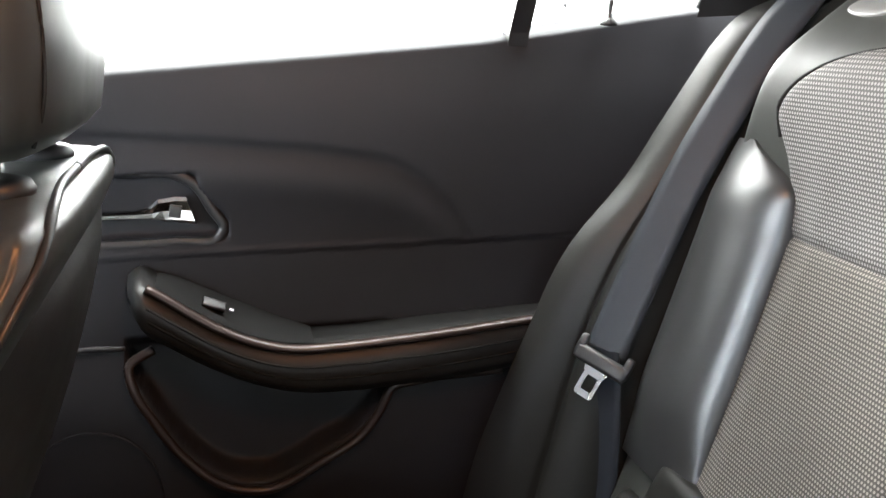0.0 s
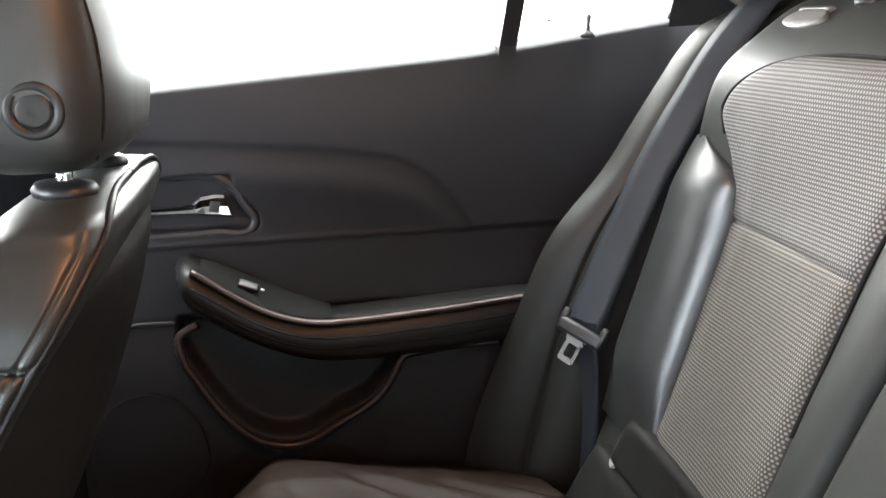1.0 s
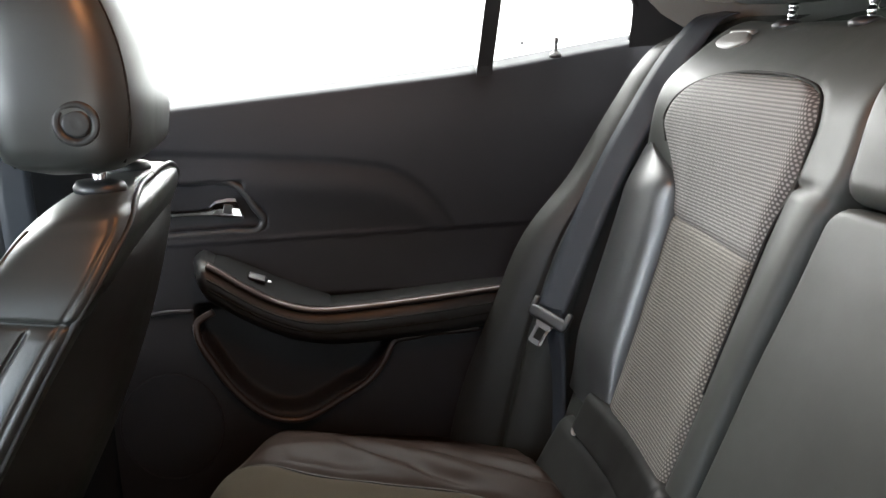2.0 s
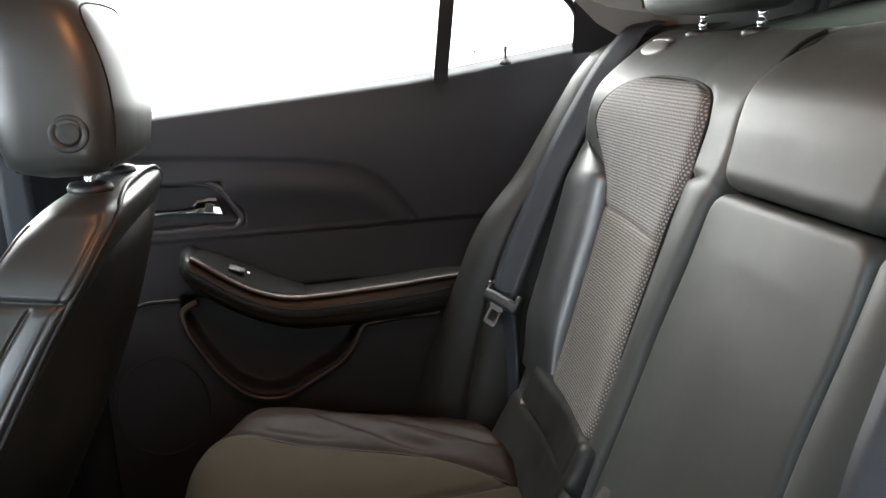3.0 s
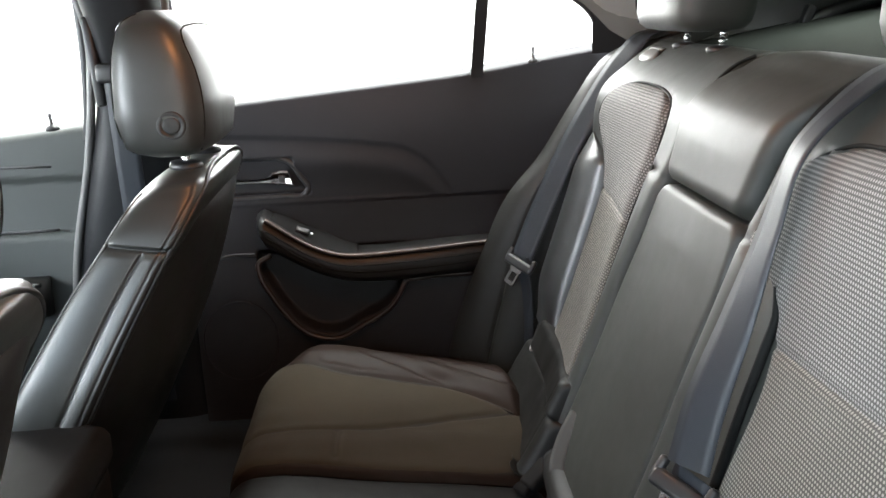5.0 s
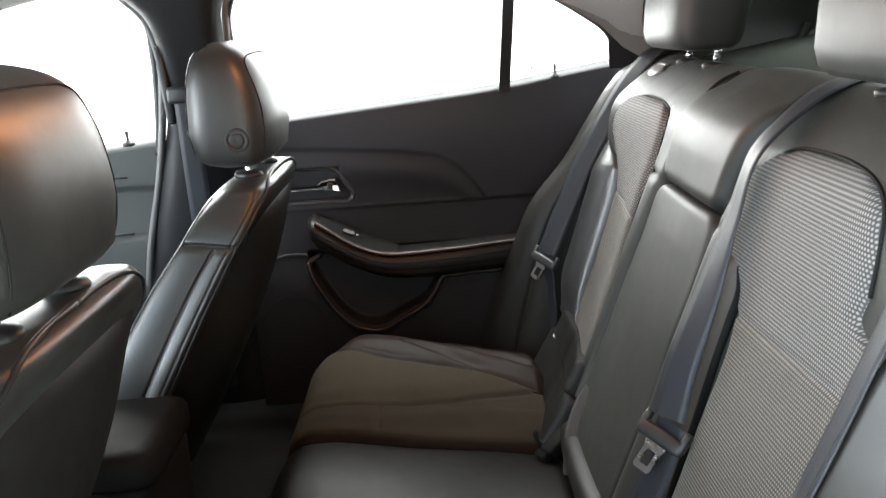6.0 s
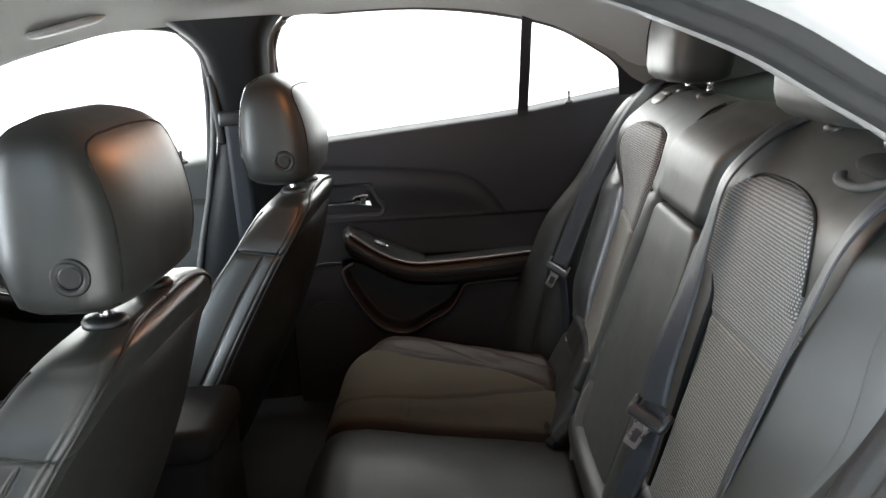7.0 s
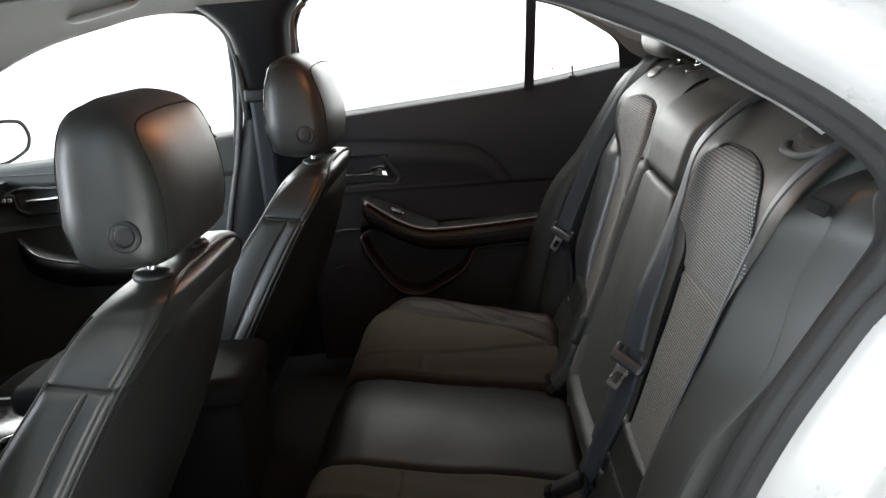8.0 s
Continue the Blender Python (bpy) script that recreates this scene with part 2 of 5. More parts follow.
def slab(name, size, bevel=0.004, segments=3, m=None):
    """A block with rounded edges."""
    bm = bmesh.new()
    bmesh.ops.create_cube(bm, size=1.0, matrix=Matrix.Diagonal((*size, 1)))
    bmesh.ops.bevel(bm, geom=bm.edges, offset=bevel, segments=segments, affect="EDGES", profile=0.5)
    if m is not None:
        bm.transform(m)
    me = bpy.data.meshes.new(name)
    bm.to_mesh(me)
    bm.free()
    me.polygons.foreach_set("use_smooth", [True] * len(me.polygons))
    return me


def lathe(name, profile, m, sides=32):
    """A turned shape: profile of (radius, height), laid by the pose m."""
    loops = [[m @ Vector((r * math.cos(v), r * math.sin(v), h)) for v in (2 * math.pi * k / sides for k in range(sides))] for r, h in profile]
    return rings(name, loops)


def part(name, me, mat, parent, label=""):
    ob = new(name, me)
    me.materials.append(mat)
    if parent:
        ob.parent = parent
    return tagged(ob, label)


def thing(name, label, category, group="", kind=""):
    return tagged(new(name), label, category, group, kind)


def surface(name, me, mat, label, category):
    """A piece of the setting."""
    return tagged(part(name, me, mat, None), label, category, kind="structure")


def step(a, b, x):
    t = min(1.0, max(0.0, (x - a) / (b - a)))
    return t * t * (3 - 2 * t)


def smooth_table(pairs):
    xs, ys = np.array(pairs, float).T
    m = np.gradient(ys, xs)

    def f(x):
        x = min(max(x, xs[0]), xs[-1])
        k = min(max(int(np.searchsorted(xs, x, side="right")) - 1, 0), len(xs) - 2)
        h = xs[k + 1] - xs[k]
        a = (x - xs[k]) / h
        return float((2 * a**3 - 3 * a**2 + 1) * ys[k] + (a**3 - 2 * a**2 + a) * h * m[k] + (3 * a**2 - 2 * a**3) * ys[k + 1] + (a**3 - a**2) * h * m[k + 1])

    return f


def box_ring(x0, x1, y0, y1, z, r=4.0, n=48):
    """A rounded rectangle at height z."""
    loop = []
    for k in range(n):
        v = 2 * math.pi * k / n
        c, s = math.cos(v), math.sin(v)
        loop.append(((x0 + x1) / 2 + (x1 - x0) / 2 * math.copysign(abs(c) ** (2 / r), c), (y0 + y1) / 2 + (y1 - y0) / 2 * math.copysign(abs(s) ** (2 / r), s), z))
    return loop


def ring_y(x, x0, x1, w, p):
    """Half width of a box_ring at x."""
    u = min(1.0, abs((x - (x0 + x1) / 2) / ((x1 - x0) / 2)))
    return w * (1 - u**p) ** (1 / p)


# ---- studio ----
surface("ground", sheet("ground", lambda a, b: ((a - 0.5) * 60, (b - 0.5) * 60, 0), 8, 8), FLOOR, "white painted studio floor under the car", "floor")
surface("backdrop", sheet("backdrop", lambda a, b: (11 * math.cos(2 * math.pi * a), 11 * math.sin(2 * math.pi * a), 0.004 + 9 * b), 48, 2, wrap_u=True), WALLW, "plain white studio wall all round", "wall")
# Unseen grey wall, added to lower the light from behind the camera.
surface("wall_bounce_cut", sheet("wall_bounce_cut", lambda a, b: (-10 + 20 * a, -8.5, 0.004 + 9 * b), 8, 4), GREYWALL, "unseen grey wall added behind the camera to cut bounced light", "wall")

# ---- body shell ----
BELT = smooth_table([(-0.9, 0.90), (-0.34, 0.928), (0.11, 0.962), (0.30, 0.983), (0.45, 0.994), (0.60, 1.006), (0.75, 1.018), (0.915, 1.033), (1.035, 1.050), (1.16, 1.068), (1.4, 1.09)])
RAIL = smooth_table([(-0.85, 0.99), (-0.55, 1.09), (-0.25, 1.207), (-0.11, 1.242), (0.02, 1.261), (0.13, 1.266), (0.37, 1.270), (0.52, 1.274), (0.72, 1.270), (0.87, 1.250), (0.94, 1.232), (1.02, 1.204), (1.06, 1.181), (1.10, 1.154), (1.125, 1.136), (1.142, 1.117), (1.16, 1.098), (1.19, 1.080), (1.4, 1.07)])
CROWN = smooth_table([(-0.85, 1.10), (-0.5, 1.24), (0.0, 1.345), (0.5, 1.37), (0.9, 1.36), (1.3, 1.30), (1.6, 1.20)])


def lining(a, b):
    x = -0.62 + 1.94 * a
    y = (2 * b - 1)
    e = min(abs(y), 1.0)
    edge, top = RAIL(x) + 0.004, CROWN(x)
    z = edge + (top - edge) * (1 - e**2.6) ** 0.8
    return (x, 0.665 * y, z)


surface("ceiling", sheet("ceiling", lining, 80, 60), CLOTH, "grey cloth headliner under the roof", "headliner")
surface("roof", sheet("roof", lambda a, b: (lambda p: (p[0], p[1] * 1.06, p[2] + 0.035))(lining(a, b)), 40, 30), PAINT, "white painted steel roof of the car", "roof")
surface("floor", sheet("floor", lambda a, b: (-1.0 + 2.2 * a, -0.82 + 1.64 * b, 0.30 + 0.06 * step(0.44, 0.47, abs(b - 0.5)) + 0.13 * math.exp(-((b - 0.5) / 0.09) ** 2) + 0.05 * step(0.75, 0.85, a)), 40, 40), CARPET, "black carpet on the car floor", "carpet")
surface("wall_front", sheet("wall_front", lambda a, b: (-0.85 - 0.12 * math.sin(math.pi * b), -0.76 + 1.52 * a, 0.28 + 0.62 * b), 12, 12), TRIM_LOW, "dark lower front bulkhead of the cabin", "bulkhead")
surface("wall_rear", sheet("wall_rear", lambda a, b: (1.36, -0.76 + 1.52 * a, 0.28 + 0.76 * b), 8, 8), CARPET, "dark felt behind the rear seat", "bulkhead")
surface("wall_dash", sheet("wall_dash", lambda a, b: (-1.0 + 0.55 * b, -0.74 + 1.48 * a, 0.94 - 0.06 * b**3), 10, 10), TRIM_LOW, "dark top of the dashboard", "dashboard")
surface("wall_dash_face", sheet("wall_dash_face", lambda a, b: (-0.45 - 0.20 * b, -0.74 + 1.48 * a, 0.878 - 0.36 * b), 10, 10), TRIM_LOW, "dark face of the dashboard", "dashboard")
# far body side below the windows, and the white side panel seen through the open door
surface("wall_side", sheet("wall_side", lambda a, b: (-0.95 + 2.5 * a, 0.90 - 0.09 * b**3 - 0.03 * (1 - b), 0.25 + (BELT(-0.95 + 2.5 * a) - 0.27) * b), 40, 12), PAINT, "white outer skin of the car's side", "body panel")

# near side closed in front of and behind the open door
surface("wall_near", sheet("wall_near", lambda a, b: (-0.95 + 1.19 * a, -0.80 + 0.05 * b**3, 0.25 + (BELT(-0.95 + 1.19 * a) - 0.27) * b), 30, 10), TRIM, "dark inner side of the closed front door", "door panel")
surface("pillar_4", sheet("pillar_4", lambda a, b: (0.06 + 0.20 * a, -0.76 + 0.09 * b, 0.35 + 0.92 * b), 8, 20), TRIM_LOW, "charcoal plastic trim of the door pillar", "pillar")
surface("wall_quarter", sheet("wall_quarter", lambda a, b: (1.26 + 0.4 * a, -0.74 + 0.06 * b**3, 0.25 + 0.80 * b), 10, 10), TRIM_LOW, "dark inner side behind the rear wheel arch", "side panel")

swing = Matrix.Translation((0.25, -0.83, 0.0)) @ Matrix.Rotation(math.radians(-75), 4, "Z")
surface("door_open", slab("door_open", (0.92, 0.07, 0.72), 0.025, m=swing @ pose(0.47, 0.0, 0.66)), TRIM, "dark inner side of the rear door swung wide open", "car door")

SHELF_Z = smooth_table([(1.2, 1.06), (1.3, 1.068), (1.5, 1.10), (1.9, 1.17)])
surface("parcel_shelf", sheet("parcel_shelf", lambda a, b: (1.27 + 0.65 * a, (2 * b - 1) * (0.70 - 0.12 * a), SHELF_Z(1.27 + 0.65 * a)), 20, 20), SHELF, "dark grey felt shelf behind the rear seat", "shelf")


def pillar_c(sign):
    def fn(a, b):
        x = 1.0 + 0.92 * a
        lo = np.array([x, 0.672 - 0.10 * a, RAIL(x) if x < 1.2 else max(SHELF_Z(x), 1.07)])
        hi = np.array([x + 0.06 * (1 - a), 0.50 - 0.02 * a, CROWN(min(x, 1.6)) - 0.02 - 0.13 * step(1.5, 1.95, x)])
        hi[2] = max(hi[2], lo[2] + 0.004)
        p = lo + (hi - lo) * b
        p[1] += 0.03 * math.sin(math.pi * b)
        return (p[0], sign * p[1], p[2])

    return fn


surface("pillar_1", sheet("pillar_1", pillar_c(1), 40, 14), PILLAR_CLOTH, "grey cloth-covered rear roof pillar trim", "pillar")
surface("pillar_2", sheet("pillar_2", pillar_c(-1), 40, 14), PILLAR_CLOTH, "grey cloth-covered rear roof pillar trim", "pillar")
surface("window_rear", sheet("window_rear", lambda a, b: (1.30 + 0.62 * a, (2 * b - 1) * 0.5, 1.285 - 0.115 * a), 6, 6), TINTED, "slanting tinted rear window glass", "window")
surface("trim", tube("trim", [(1.36, 0.615, 1.052), (1.41, 0.60, 1.06), (1.47, 0.59, 1.082), (1.58, 0.575, 1.125), (1.75, 0.55, 1.165)], 0.011, 30, flat=1.3), BLACK, "black edge strip along the parcel shelf", "trim strip")
clip = thing("trim_clip", "small black plastic clip on the shelf edge", "clip")
part("body", slab("body", (0.016, 0.02, 0.045), 0.004, m=pose(1.49, 0.57, 1.105, 0, 20, 0)), BLACK, clip)

# ---- far side pillar between the doors ----


def pillar_b(a, b):
    z = 0.35 + 0.93 * b
    lean = 0.70 - 0.075 * step(0.95, 1.3, z) + 0.02 * step(0.9, 0.4, z)
    x0 = smooth_table([(0.35, 0.08), (0.70, 0.125), (0.91, 0.178), (1.02, 0.204), (1.16, 0.214), (1.22, 0.198), (1.255, 0.165), (1.28, 0.13)])(z)
    x1 = smooth_table([(0.35, 0.36), (0.9, 0.345), (1.16, 0.352), (1.25, 0.372), (1.28, 0.40)])(z)
    v = -1 + 2 * a
    return (x0 + (x1 - x0) * a, lean + 0.035 * abs(v) ** 5, z)


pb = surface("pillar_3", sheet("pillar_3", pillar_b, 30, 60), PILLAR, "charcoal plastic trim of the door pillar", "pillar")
part("edge_strip", tube("edge_strip", [(0.085, 0.735, 0.45), (0.118, 0.735, 0.70), (0.173, 0.73, 0.91), (0.198, 0.715, 1.02), (0.208, 0.70, 1.16), (0.192, 0.69, 1.22), (0.16, 0.68, 1.257)], 0.008, 60), BEZEL, pb, "dark rubber door seal")
part("belt_guide", slab("belt_guide", (0.018, 0.018, 0.16), 0.006, m=pose(0.222, 0.682, 1.08, 0, -3, 0)), BLACK, pb)
part("edge_strip", tube("edge_strip", [(0.355, 0.745, 0.98), (0.354, 0.725, 1.08), (0.356, 0.70, 1.17), (0.372, 0.685, 1.245), (0.40, 0.675, 1.268)], 0.008, 50), BEZEL, pb, "grey rubber door seal")
front_belt = thing("seat_belt", "black front seat belt hanging down the door pillar", "seat belt", "seat belts")
part("webbing", ribbon("webbing", [(0.262, 0.670, 1.05), (0.262, 0.672, 0.9), (0.262, 0.69, 0.6), (0.26, 0.70, 0.4)], [(1, 0, 0)], 0.047), WEB, front_belt)
part("pillar_loop", slab("pillar_loop", (0.07, 0.02, 0.035), 0.008, m=pose(0.262, 0.668, 1.06)), BLACK, front_belt)

# ---- far rear door ----
CREASE = smooth_table([(0.33, 0.932), (0.454, 0.926), (0.596, 0.915), (0.72, 0.901), (0.784, 0.886), (0.823, 0.858), (0.850, 0.825), (0.866, 0.800), (0.875, 0.787)])
POCKET_LOW = smooth_table([(0.470, 0.672), (0.478, 0.645), (0.495, 0.613), (0.527, 0.562), (0.575, 0.520), (0.613, 0.512), (0.679, 0.540), (0.732, 0.571), (0.752, 0.598), (0.760, 0.618)])
ARM_TOP = smooth_table([(0.478, 0.775), (0.495, 0.772), (0.515, 0.759), (0.546, 0.736), (0.586, 0.711), (0.635, 0.693), (0.71, 0.690), (0.775, 0.693), (0.908, 0.699), (0.98, 0.700)])
ARM_LOW = smooth_table([(0.478, 0.742), (0.495, 0.714), (0.515, 0.699), (0.542, 0.680), (0.595, 0.651), (0.644, 0.634), (0.708, 0.628), (0.774, 0.630), (0.98, 0.640)])
DOOR_Y = smooth_table([(0.30, 0.715), (0.45, 0.712), (0.62, 0.722), (0.79, 0.738), (0.88, 0.742), (0.95, 0.748), (1.0, 0.757), (1.07, 0.765)])


def door_y(x, z):
    y = DOOR_Y(z)
    if x < 0.875:
        c = CREASE(x)
        inside = step(c + 0.002, c - 0.010, z) * step(0.7865, 0.7935, z)
        y += 0.005 * inside - 0.006 * inside * math.exp(-((z - c + 0.045) / 0.03) ** 2)
    y += 0.006 * step(0.790, 0.7855, z) * step(0.60, 0.70, z)
    bz = step(0.803, 0.808, z) * step(0.879, 0.874, z) * step(0.586 - 0.03 * step(0.82, 0.87, z), 0.580 - 0.03 * step(0.82, 0.87, z), x)
    y += 0.020 * bz
    if 0.470 < x < 0.760:
        p = POCKET_LOW(x)
        y += 0.030 * step(p + 0.003, p + 0.020, z) * step(0.700, 0.680, z)
    y += 0.03 * step(BELT(x) - 0.012, BELT(x) + 0.001, z)
    return y


def door_trim(a, b):
    x = 0.34 + 0.88 * a
    z = 0.34 + (BELT(x) - 0.34) * b
    return (x, door_y(x, z), z)


rear_door = thing("rear_door", "closed rear car door with charcoal padded trim", "car door", kind="structure")
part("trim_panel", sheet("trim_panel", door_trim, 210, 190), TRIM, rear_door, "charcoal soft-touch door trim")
# window frame, divider and panes
part("divider", rings("divider", [[(x0 + 0.0, y - 0.012, z), (x0 + 0.024, y - 0.012, z), (x0 + 0.024, y + 0.012, z), (x0, y + 0.012, z)] for x0, y, z in ((0.913, 0.775, 1.0), (0.914, 0.767, 1.03), (0.920, 0.715, 1.14), (0.926, 0.665, 1.26))], smooth=False), BLACK, rear_door, "black window divider bar")
part("upper_frame", tube("upper_frame", [(0.355, 0.775, 0.985), (0.362, 0.73, 1.10), (0.372, 0.69, 1.23), (0.40, 0.676, 1.272), (0.52, 0.673, 1.279), (0.72, 0.673, 1.275), (0.87, 0.675, 1.253), (0.94, 0.678, 1.237), (1.02, 0.686, 1.209), (1.06, 0.692, 1.186), (1.10, 0.699, 1.160), (1.128, 0.707, 1.140), (1.147, 0.716, 1.118), (1.156, 0.732, 1.095), (1.158, 0.755, 1.062)], 0.0065, 110), BLACK, rear_door, "black window frame rubber")
part("pane", sheet("pane", lambda a, b: (0.35 + 0.575 * a, 0.803 - 0.125 * b, BELT(0.35 + 0.575 * a) - 0.02 + (RAIL(0.35 + 0.575 * a) + 0.01 - BELT(0.35 + 0.575 * a)) * b), 20, 6), GLASS, rear_door, "clear window glass")
quarter = part("pane", sheet("pane", lambda a, b: (0.930 + 0.24 * a, 0.803 - 0.125 * b * (1 - 0.7 * a), BELT(0.93 + 0.24 * a) - 0.02 + (max(RAIL(0.93 + 0.24 * a), BELT(0.93 + 0.24 * a) + 0.02) + 0.02 - BELT(0.93 + 0.24 * a)) * b), 16, 6), GLASS, rear_door, "clear quarter window glass")
part("corner_cover", sheet("corner_cover", lambda a, b: (1.152 + 0.16 * a - 0.012 * b * (1 - a), 0.752 - 0.050 * b - 0.08 * a, 1.050 + 0.085 * b + 0.01 * a), 12, 8), BLACK, rear_door, "black corner trim")
# etched glass marks: unreadable rows and a square
for k, (w, dz) in enumerate(((0.016, 0.016), (0.022, 0.012), (0.013, 0.008), (0.018, 0.004))):
    part("glass_mark", slab("glass_mark", (w, 0.0006, 0.0011), 0.0002, 1, m=pose(0.972 - 0.4 * (0.03 - w), 0.779 - 0.26 * dz, 1.038 + dz, -25)), GREY, quarter)
part("glass_mark", slab("glass_mark", (0.005, 0.0006, 0.005), 0.0002, 1, m=pose(0.988, 0.772, 1.062, -25)), BLACK, quarter)
part("lock_pin", lathe("lock_pin", [(0.010, 0.0), (0.009, 0.005), (0.0045, 0.008), (0.0026, 0.011), (0.0025, 0.020), (0.0031, 0.023), (0.0031, 0.028), (0.0016, 0.030)], pose(1.034, 0.748, BELT(1.034) - 0.010, 10), 16), BLACK, rear_door, "black lock pin")
# door handle in its recess
part("handle_bezel", tube("handle_bezel", [(0.40, 0.748, 0.881), (0.50, 0.748, 0.881), (0.533, 0.748, 0.878), (0.553, 0.748, 0.866), (0.570, 0.748, 0.838), (0.582, 0.748, 0.814), (0.576, 0.748, 0.805), (0.53, 0.748, 0.802), (0.40, 0.748, 0.800)], 0.0065, 90, flat=0.8, up=(0, 1, 0)), BLACK, rear_door, "black handle surround")
hs = []
for x, zl, zh, d in ((0.43, 0.829, 0.838, 0.004), (0.49, 0.829, 0.839, 0.005), (0.506, 0.828, 0.842, 0.006), (0.517, 0.825, 0.850, 0.0075), (0.536, 0.823, 0.853, 0.008), (0.5475, 0.821, 0.852, 0.0075), (0.5490, 0.8215, 0.8515, 0.005)):
    c, h = (zl + zh) / 2, (zh - zl) / 2
    hs.append([(x + 0.30 * (c - z), 0.752 + y, z) for y, z in ((d, c - h), (-0.55 * d, c - h), (-d, c - 0.72 * h), (-0.75 * d, c), (-d, c + 0.72 * h), (-0.55 * d, c + h), (d, c + h))])
lever = part("handle", rings("handle", hs, smooth=False), CHROME, rear_door, "chrome inner door handle")
part("finger_recess", slab("finger_recess", (0.013, 0.004, 0.014), 0.0015, m=pose(0.531, 0.7450, 0.837, 0, 12, 0)), BLACK, lever)
# armrest


def arm_ring(x):
    end = step(0.474, 0.492, x) ** 0.5
    out = 0.072 * end * (1 - 0.25 * step(0.80, 0.98, x))
    t, l = ARM_TOP(x), ARM_LOW(x)
    mid = (t + l) / 2
    t, l = mid + (t - mid) * max(0.2, end), mid + (l - mid) * max(0.2, end)
    y = 0.742
    prof = [(0.0, t + 0.006), (0.55, t + 0.001), (0.80, t - 0.001), (0.93, t - 0.008), (1.0, t - 0.020), (0.98, mid - 0.004), (0.955, mid - 0.008), (0.965, mid - 0.013), (0.90, l + 0.014), (0.75, l + 0.004), (0.5, l), (0.0, l - 0.004)]
    return [(x, y - out * u, z) for u, z in prof]


arm = part("armrest", rings("armrest", [arm_ring(x) for x in np.linspace(0.477, 0.97, 70)]), LEATHER_SIDE, rear_door, "stitched black armrest pad")
for row, u in ((0.30, 1.012), (0.55, 1.0)):
    part("stitching", tube("stitching", [(x, 0.742 - 0.072 * u * step(0.474, 0.492, x) ** 0.5 * (1 - 0.25 * step(0.80, 0.98, x)) * (1.0 if row < 0.4 else 0.985), ARM_TOP(x) * (1 - row) + ARM_LOW(x) * row) for x in np.linspace(0.50, 0.93, 14)], 0.0013, 60, 6), THREAD, arm)
strip_pts = [(x, 0.742 - 0.0665 * step(0.474, 0.492, x) ** 0.5 * (1 - 0.25 * step(0.80, 0.98, x)) * 0.93, ARM_TOP(x) + 0.001) for x in (0.500, 0.508, 0.52, 0.535, 0.55, 0.57, 0.59, 0.61, 0.635, 0.66, 0.69, 0.72, 0.76, 0.80, 0.84, 0.88, 0.92, 0.96)]
part("trim_strip", tube("trim_strip", strip_pts, 0.0085, 90, flat=0.55), SATIN, rear_door, "satin trim strip, warm light put into its brown colour")
part("switch_plate", sheet("switch_plate", lambda a, b: (0.508 + 0.165 * a, 0.694 + 0.045 * b, ARM_TOP(0.508 + 0.165 * a) + 0.003 + 0.022 * b * math.sin(math.pi * min(1, 0.02 + 0.96 * a)) ** 0.6), 30, 8), MATTE, rear_door, "black switch plate")
sw = part("window_switch", slab("window_switch", (0.026, 0.013, 0.005), 0.002, m=pose(0.567, 0.712, 0.7385, 30, 22, 0)), BLACK, rear_door, "black window switch")
part("switch_mark", slab("switch_mark", (0.005, 0.004, 0.002), 0.0006, m=pose(0.585, 0.706, 0.7325, 30, 22, 0)), STEEL, sw)
part("pocket_rim", tube("pocket_rim", [(0.500, 0.715, 0.690), (0.474, 0.711, 0.674), (0.477, 0.706, 0.648), (0.494, 0.704, 0.613), (0.526, 0.702, 0.562), (0.572, 0.701, 0.521), (0.613, 0.701, 0.512), (0.679, 0.702, 0.540), (0.730, 0.704, 0.571), (0.750, 0.706, 0.597), (0.764, 0.708, 0.622), (0.80, 0.710, 0.628), (0.90, 0.710, 0.632)], 0.0055, 120), SATIN, rear_door, "satin rim of the door pocket, warm light put into its brown colour")
part("lower_seam", tube("lower_seam", [(0.37, 0.722, 0.676), (0.42, 0.722, 0.692), (0.47, 0.720, 0.692)], 0.003, 20), BLACK, rear_door)
part("speaker_ring", tube("speaker_ring", [(0.425 + 0.075 * math.cos(v), 0.711, 0.515 + 0.085 * math.sin(v)) for v in np.linspace(0, 2 * math.pi, 25)], 0.0013, 60, up=(0, 1, 0)), TRIM, rear_door, "raised ring round the door speaker")

# ---- far front door ----
front_door = thing("front_door", "closed front car door with charcoal trim", "car door", kind="structure")


def front_trim(a, b):
    x = -0.95 + 1.15 * a
    z = 0.34 + (BELT(x) - 0.34) * b
    y = DOOR_Y(z) + 0.01
    y += 0.010 * step(0.862, 0.855, z) * step(0.745, 0.752, z) + 0.018 * step(0.795, 0.80, z) * step(0.852, 0.847, z) * step(-0.44, -0.432, x) * step(-0.27, -0.28, x)
    y += 0.03 * step(BELT(x) - 0.012, BELT(x) + 0.001, z)
    return (x, y, z)


